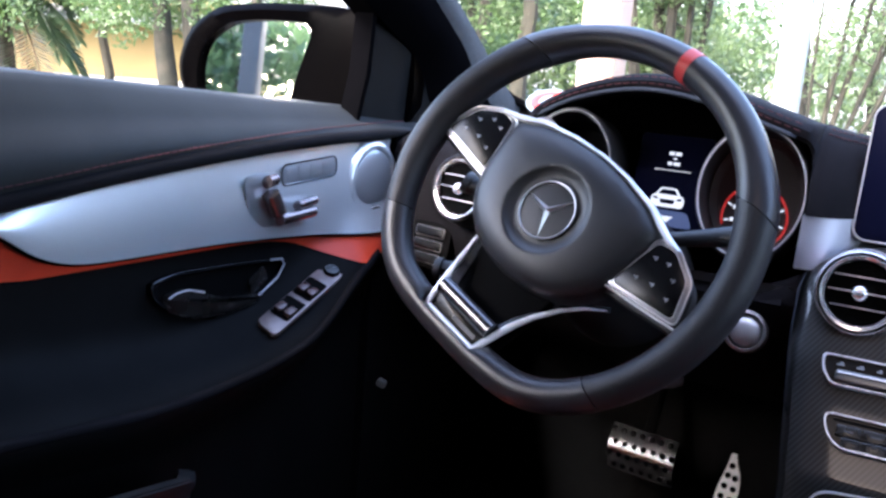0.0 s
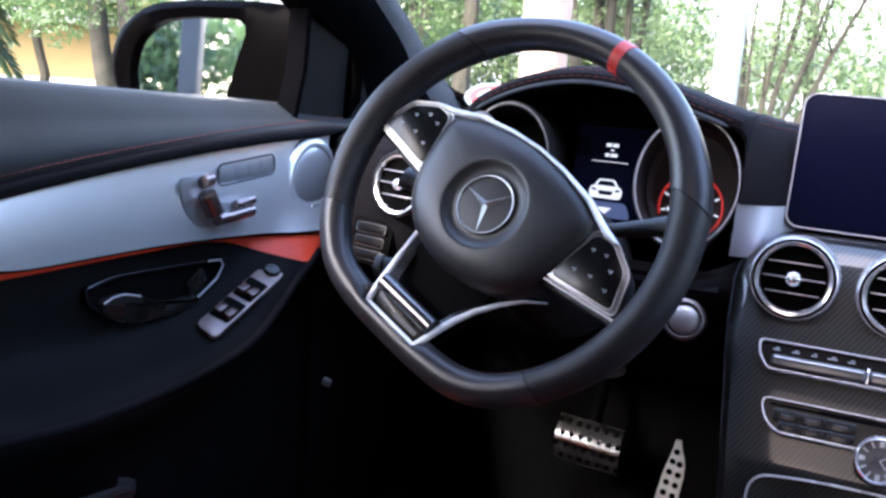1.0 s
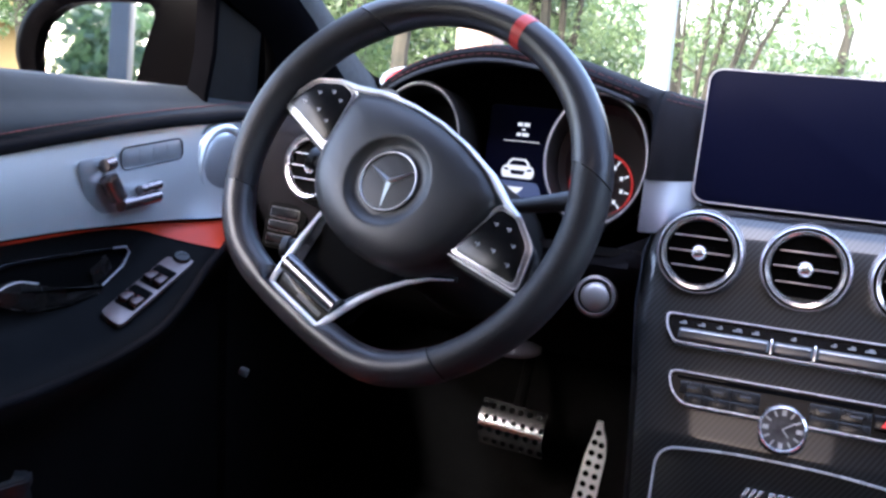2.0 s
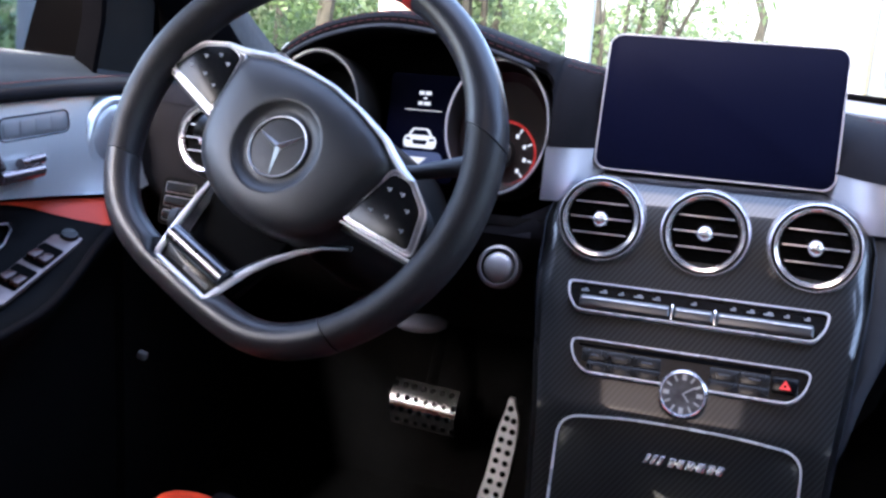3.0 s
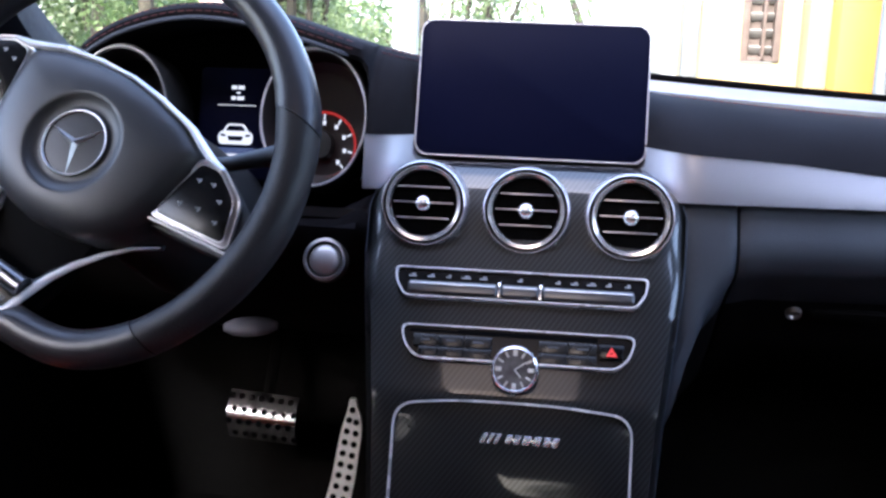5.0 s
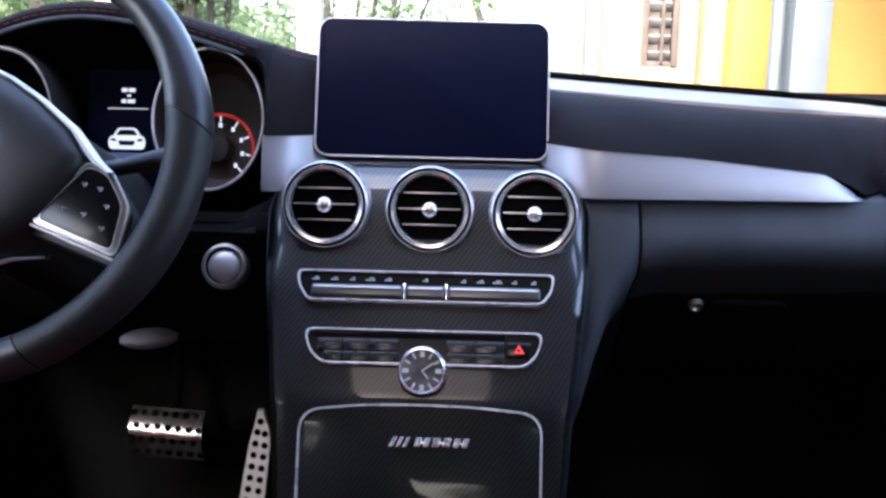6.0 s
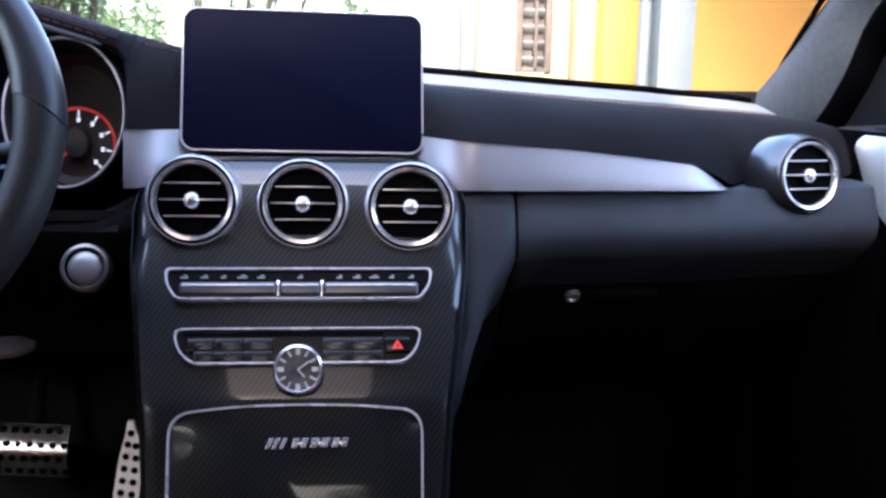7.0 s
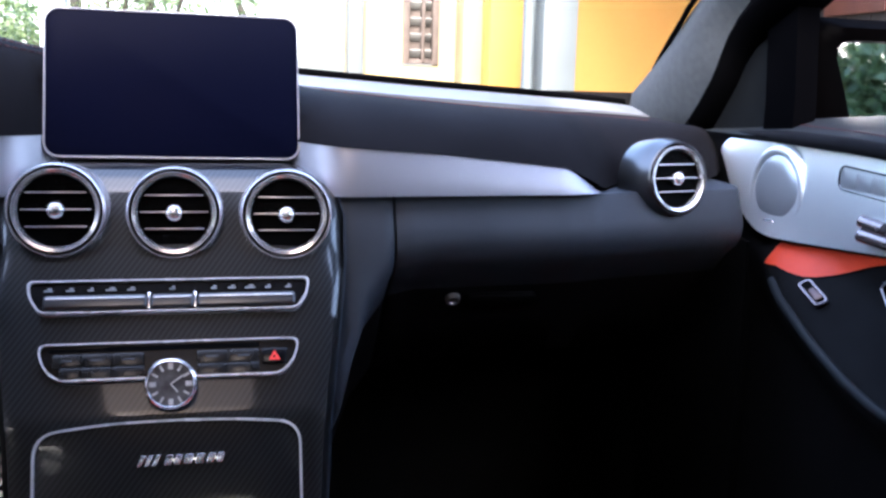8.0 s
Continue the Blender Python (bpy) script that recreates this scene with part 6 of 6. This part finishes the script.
            for j in (0.27, 0.70):
                bm = bmesh.new()
                box(bm, (L * 0.12, W * 0.36, 0.007), m @ pose(cx - 0.006, W * j, 0.0075, 0, 10, 0), 0.002)
                part("rocker", bm, ROCKER, wp, "warm reddish silver rocker")
        part("mirror_key", lathe(bmesh.new(), [(0, 0.010), (0.009, 0.0095), (0.011, 0.005)], m @ pose(L * 0.87, W * 0.5, 0), 24), GREY_BUTTON, wp)
    else:
        u, v = Vector((-0.004, -0.050, -0.017)), Vector((0.014, -0.014, 0.005))
        mm = basis((0.673, 1.069, 0.822), u, v)
        if (mm.to_3x3() @ Vector((0, 0, 1))).x > 0:
            mm = mm @ Matrix.Diagonal((1, 1, -1, 1))
        mm = mm @ pose(0, 0, 0.003)
        o, i_ = round_rect(0.046, 0.015, 0.005), round_rect(0.040, 0.0105, 0.003)
        wp = part("window_switch", ring_frame(bmesh.new(), o, i_, mm, -0.010, 0.0025), SWITCH_METAL, d, "silver-framed window switch")
        part("switch_well", plate(bmesh.new(), i_, 0.003, mm), CAVITY, wp)
        bm = bmesh.new()
        box(bm, (0.019, 0.0095, 0.007), mm @ pose(0.009, 0, 0.004, 0, 10, 0), 0.002)
        part("rocker", bm, ROCKER, wp, "warm reddish silver rocker")
    # corner panel in front of the window, door mirror's foot
    bm = bmesh.new()
    back = (1.16, 1.172, 1.188, 1.194, 1.198, 1.202) if side < 0 else (1.285, 1.285, 1.29, 1.295, 1.30, 1.305)
    rows = [[(X - inward * 0.028 + inward * 0.01 * math.sin(math.pi * k / 4), y0_ + (y1_ - y0_) * k / 4, z) for k in range(5)] for z, y0_, y1_ in zip((0.985, 1.03, 1.08, 1.14, 1.20, 1.26), back, (1.53, 1.49, 1.44, 1.38, 1.34, 1.31))]
    part("corner_panel", loft(bm, rows, (side * 0.02, 0, 0)), SAIL, d, "dark grey corner panel")
    # black strip added over the panel's lit rear edge, widened on the passenger's door
    bm = bmesh.new()
    rows = [[(X - inward * (0.03 + 0.02 * j) + 0.012 * inward, y0_ - (0.06 if side > 0 else 0.004), z), (X - inward * (0.03 + 0.02 * j) + 0.014 * inward, y0_ + 0.003, z)] for z, y0_ in zip((0.985, 1.03, 1.08, 1.14, 1.20, 1.26), back) for j in (0,)]
    part("channel_edge_cover", loft(bm, rows, (side * 0.03, 0, 0)), RUBBER, d, "black window channel, widened to cover lit edges")
    # window glass
    bm = bmesh.new()
    rows = [[(X + side * (0.05 - 0.12 * k / 4), y, belt(y, side) - 0.02 + (1.39 - belt(y, side)) * k / 4) for y in steps(0.05, 1.2 - 0.07 * k, 6)] for k in range(5)]
    part("window_pane", loft(bm, rows), GLASS, d)
    return d


for s in (-1, 1):
    door(s)


# ---- door mirrors ----
def door_mirror(side):
    if side < 0:
        c, yaw, near = Vector((-1.030, 1.25, 1.062)), 10.5, 0.27
    else:
        c, yaw, near = Vector((0.900, 1.25, 1.022)), -11, 0.15
    t = thing("door_mirror", c - Vector((0, 0, 0.12)), "dark glossy car door mirror", "mirror", "door mirrors")
    m = pose(*c, 86.5, 0, yaw)
    s = -side   # towards the car
    g = [(-0.098 * s, -0.05), (-0.105 * s, 0.0), (-0.094 * s, 0.042), (-0.056 * s, 0.074), (0.0, 0.083), (0.099 * s, 0.084), (0.078 * s, 0.02), (0.05 * s, -0.09), (-0.06 * s, -0.092)]
    h = [(-0.118 * s, -0.07), (-0.148 * s, 0.0), (-0.13 * s, 0.06), (-0.08 * s, 0.10), (0.0, 0.110), (0.12 * s, 0.114), (near * 0.95 * s, 0.10), (near * s, -0.03), (near * 0.85 * s, -0.12), (-0.06 * s, -0.12)]
    def radial(poly, count=64):
        pts, k = [], len(poly)
        for i in range(count):
            a = 2 * math.pi * i / count
            d, best = Vector((math.cos(a), math.sin(a))), 0.0
            for j in range(k):
                p, q = Vector(poly[j]), Vector(poly[(j + 1) % k])
                e = q - p
                den = d.x * e.y - d.y * e.x
                if abs(den) > 1e-9:
                    t_, u_ = (p.x * e.y - p.y * e.x) / den, (p.x * d.y - p.y * d.x) / den
                    if t_ > 0 and -1e-6 <= u_ <= 1 + 1e-6:
                        best = max(best, t_)
            pts.append((d.x * best, d.y * best))
        return pts
    inner, outer = radial(round_poly(g, 0.03, 8)), radial(round_poly(h, 0.05, 8))
    part("glass", plate(bmesh.new(), inner, 0.003, m, base=-0.012), MIRROR, t, "mirror glass")
    bm = bmesh.new()
    n = len(inner)
    layers = [(inner, -0.014, 1.0), (inner, 0.004, 1.01)]
    vs = [[bm.verts.new(m @ Vector((x * k, y * k, z))) for x, y in loop] for loop, z, k in layers]
    mid = [((a[0] * 0.45 + b[0] * 0.55), (a[1] * 0.45 + b[1] * 0.55)) for a, b in zip(inner, outer)]
    for loop, z, k in ((mid, 0.010, 1.0), (outer, -0.004, 1.0), (outer, -0.05, 1.0), (outer, -0.09, 0.9), (outer, -0.12, 0.65), (outer, -0.13, 0.3)):
        vs.append([bm.verts.new(m @ Vector((x * k, y * k, z))) for x, y in loop])
    for a, b in zip(vs, vs[1:]):
        for j in range(n):
            bm.faces.new((a[j], a[(j + 1) % n], b[(j + 1) % n], b[j]))
    bm.faces.new(vs[-1])
    part("housing", bm, PAINT_BLACK, t, "dark glossy housing", smooth=60)
    bm = bmesh.new()
    sweep(bm, [c + Vector((s * 0.13, 0.0, -0.075)), c + Vector((s * (near + 0.01), 0.0, -0.09))], 0.03, 12)
    part("arm", bm, PAINT_BLACK, t)
    return t


door_mirror(-1)
door_mirror(1)


# ---- pedals and footwell ----
def pedal(name, corners, label, rows_, cols, bend):
    a, b, c = (Vector(p) for p in corners)   # top left, top right, bottom left
    t = thing(name, c, label, "pedal")
    u, v = b - a, c - a
    n = u.cross(v).normalized()
    if n.y > 0:
        n = -n
    bm = bmesh.new()
    rows = []
    for i in range(9):
        k = i / 8
        off = n * (bend * math.sin(math.pi * k))
        rows.append([a + u * j / 6 + v * k + off for j in range(7)])
    part("plate", loft(bm, rows, -n * 0.008), PEDAL_STEEL, t, "brushed steel pedal plate")
    for i in range(rows_):
        for j in range(cols):
            ku, kv = (j + 0.5 + (0.25 if i % 2 else -0.25)) / cols, (i + 0.5) / rows_
            p = a + u * ku + v * kv + n * bend * math.sin(math.pi * kv)
            mm = basis(p, u, -v)
            if (mm.to_3x3() @ Vector((0, 0, 1))).dot(n) < 0:
                mm = mm @ Matrix.Diagonal((1, 1, -1, 1))
            part("stud", lathe(bmesh.new(), [(0, 0.0035), (0.0036, 0.003), (0.0046, 0.0), (0.0046, -0.002)], mm, 10), RUBBER, t)
    bm = bmesh.new()
    mid = a + u / 2 + v * 0.3
    sweep(bm, [mid + Vector((0, 0.012, 0)), mid + Vector((0, 0.09, 0.12)), mid + Vector((0, 0.12, 0.26))], 0.009, 8)
    part("lever_arm", bm, CAVITY, t)
    return t


pedal("brake_pedal", ((-0.441, 1.45, 0.567), (-0.336, 1.45, 0.560), (-0.440, 1.432, 0.498)), "steel brake pedal with black rubber studs", 4, 7, 0.020)


def accelerator():
    t = thing("accelerator_pedal", (-0.29, 1.40, 0.35), "tall tapering steel accelerator pedal with rubber studs", "pedal")
    left = [(0.33, -0.33), (0.36, -0.306), (0.39, -0.293), (0.45, -0.278), (0.524, -0.266), (0.555, -0.257), (0.573, -0.254)]
    right = [(0.33, -0.262), (0.36, -0.259), (0.39, -0.255), (0.45, -0.243), (0.524, -0.235), (0.545, -0.237), (0.555, -0.242), (0.573, -0.246)]
    def at(u, z):
        return Vector((interp(z, left) * (1 - u) + interp(z, right) * u, 1.41 + 0.12 * (z - 0.45), z))
    bm = bmesh.new()
    part("plate", loft(bm, [[at(k / 4, z) for k in range(5)] for z in steps(0.573, 0.33, 18)], (0, 0.008, 0)), ACCEL_STEEL, t, "bright steel pedal plate")
    m0 = basis((0, 0, 0), (1, 0, 0), (0, 0.12, 1))
    for i in range(14):
        z = 0.560 - 0.0165 * i
        for u in ((0.5,) if i == 0 else (0.29, 0.73)):
            mm = m0.copy()
            mm.translation = at(u, z - 0.006 * u)
            part("stud", lathe(bmesh.new(), [(0, 0.0028), (0.0038, 0.0024), (0.0048, 0.0), (0.0048, -0.002)], mm, 10), RUBBER, t)
    return t


accelerator()
single("footrest_knob", boxes((0.014, 0.010, 0.012), (-0.716, 1.18, 0.640), 0.003, (10, 20, 15)), GREY_PLASTIC, "small pale grey release knob on footwell side", "knob")
part("footwell_side", boxes((0.03, 0.5, 0.5), (LX - 0.0, 1.43, 0.6)), CARPET, car)
part("footwell_side", boxes((0.03, 0.5, 0.5), (RX + 0.0, 1.5, 0.6)), CARPET, car)
bm = bmesh.new()
sweep(bm, [(-0.345 + 0.064 * k / 6, 1.16, 0.749 + 0.006 * k / 6) for k in range(7)], [0.005, 0.0105, 0.0125, 0.013, 0.0125, 0.0105, 0.005], 14, squash=0.55)
single("bonnet_lever", bm, LEVER_GREY, "grey release lever under the knee panel", "lever")


# ---- front seats ----
def front_seat(cx):
    t = thing("front_seat", (cx, 0.45, 0.35), "black leather sports seat with red bolsters", "car seat", "front seats")
    bm = bmesh.new()
    rows = []
    for k, y in enumerate(steps(0.30, 0.985, 16)):
        u = k / 16
        drop = 0.06 * max(0.0, (u - 0.93) / 0.07) ** 2
        rows.append([(x, y, 0.606 - drop - 0.008 * math.cos(math.pi * (x - cx) / 0.26)) for x in steps(cx - 0.098, cx + 0.098, 8)])
    part("cushion", loft(bm, rows, (0, 0, -0.14)), LEATHER, t)
    for s in (-1, 1):
        bm = bmesh.new()
        rows = []
        for k, y in enumerate(steps(0.30, 0.985, 16)):
            u = k / 16
            drop = 0.06 * max(0.0, (u - 0.93) / 0.07) ** 2
            rows.append([(cx + s * (0.100 + 0.10 * j / 6), y, 0.595 + 0.035 * (1 - u) * math.sin(math.pi * j / 6) - 0.05 * (j / 6) ** 4 - drop) for j in range(7)])
        part("bolster", loft(bm, rows, (0, 0, -0.13)), RED_LEATHER, t, "red leather bolster")
        bm = bmesh.new()
        pts = [(cx + s * 0.2, 0.27 - 0.30 * k / 8, 0.62 + 0.5 * k / 8) for k in range(9)]
        sweep(bm, pts, [0.05, 0.06, 0.065, 0.065, 0.065, 0.062, 0.058, 0.05, 0.035], 14)
        part("back_bolster", bm, LEATHER, t)
    bm = bmesh.new()
    rows = [[(x, 0.27 - 0.32 * k / 10, 0.60 + 0.58 * k / 10) for x in steps(cx - 0.17, cx + 0.17, 8)] for k in range(11)]
    part("backrest", loft(bm, rows, (0, -0.11, -0.03)), LEATHER, t)
    part("headrest", boxes((0.26, 0.1, 0.18), (cx, -0.10, 1.27), 0.04, (15, 0, 0)), LEATHER, t)
    part("base", boxes((0.36, 0.5, 0.10), (cx, 0.55, 0.40), 0.02), CARPET, t)
    return t


front_seat(-0.36)
front_seat(0.36)

# red and white sticker leaning at the foot of the windscreen
sk = thing("windscreen_sticker", (-0.52, 1.38, 1.04), "red and white round sticker at the windscreen's foot", "sticker")
m = basis((-0.565, 1.36, 1.058), (0.95, 0.3, 0), (0, 0.9, 0.45))
part("backing", lathe(bmesh.new(), [(0, 0.0012), (0.040, 0.0012), (0.041, 0.0)], m, 36), WHITE_PAINT, sk)
part("red_ring", lathe(bmesh.new(), [(0.022, 0.0014), (0.023, 0.0022), (0.033, 0.0022), (0.034, 0.0014)], m, 36), RED_MARK, sk)
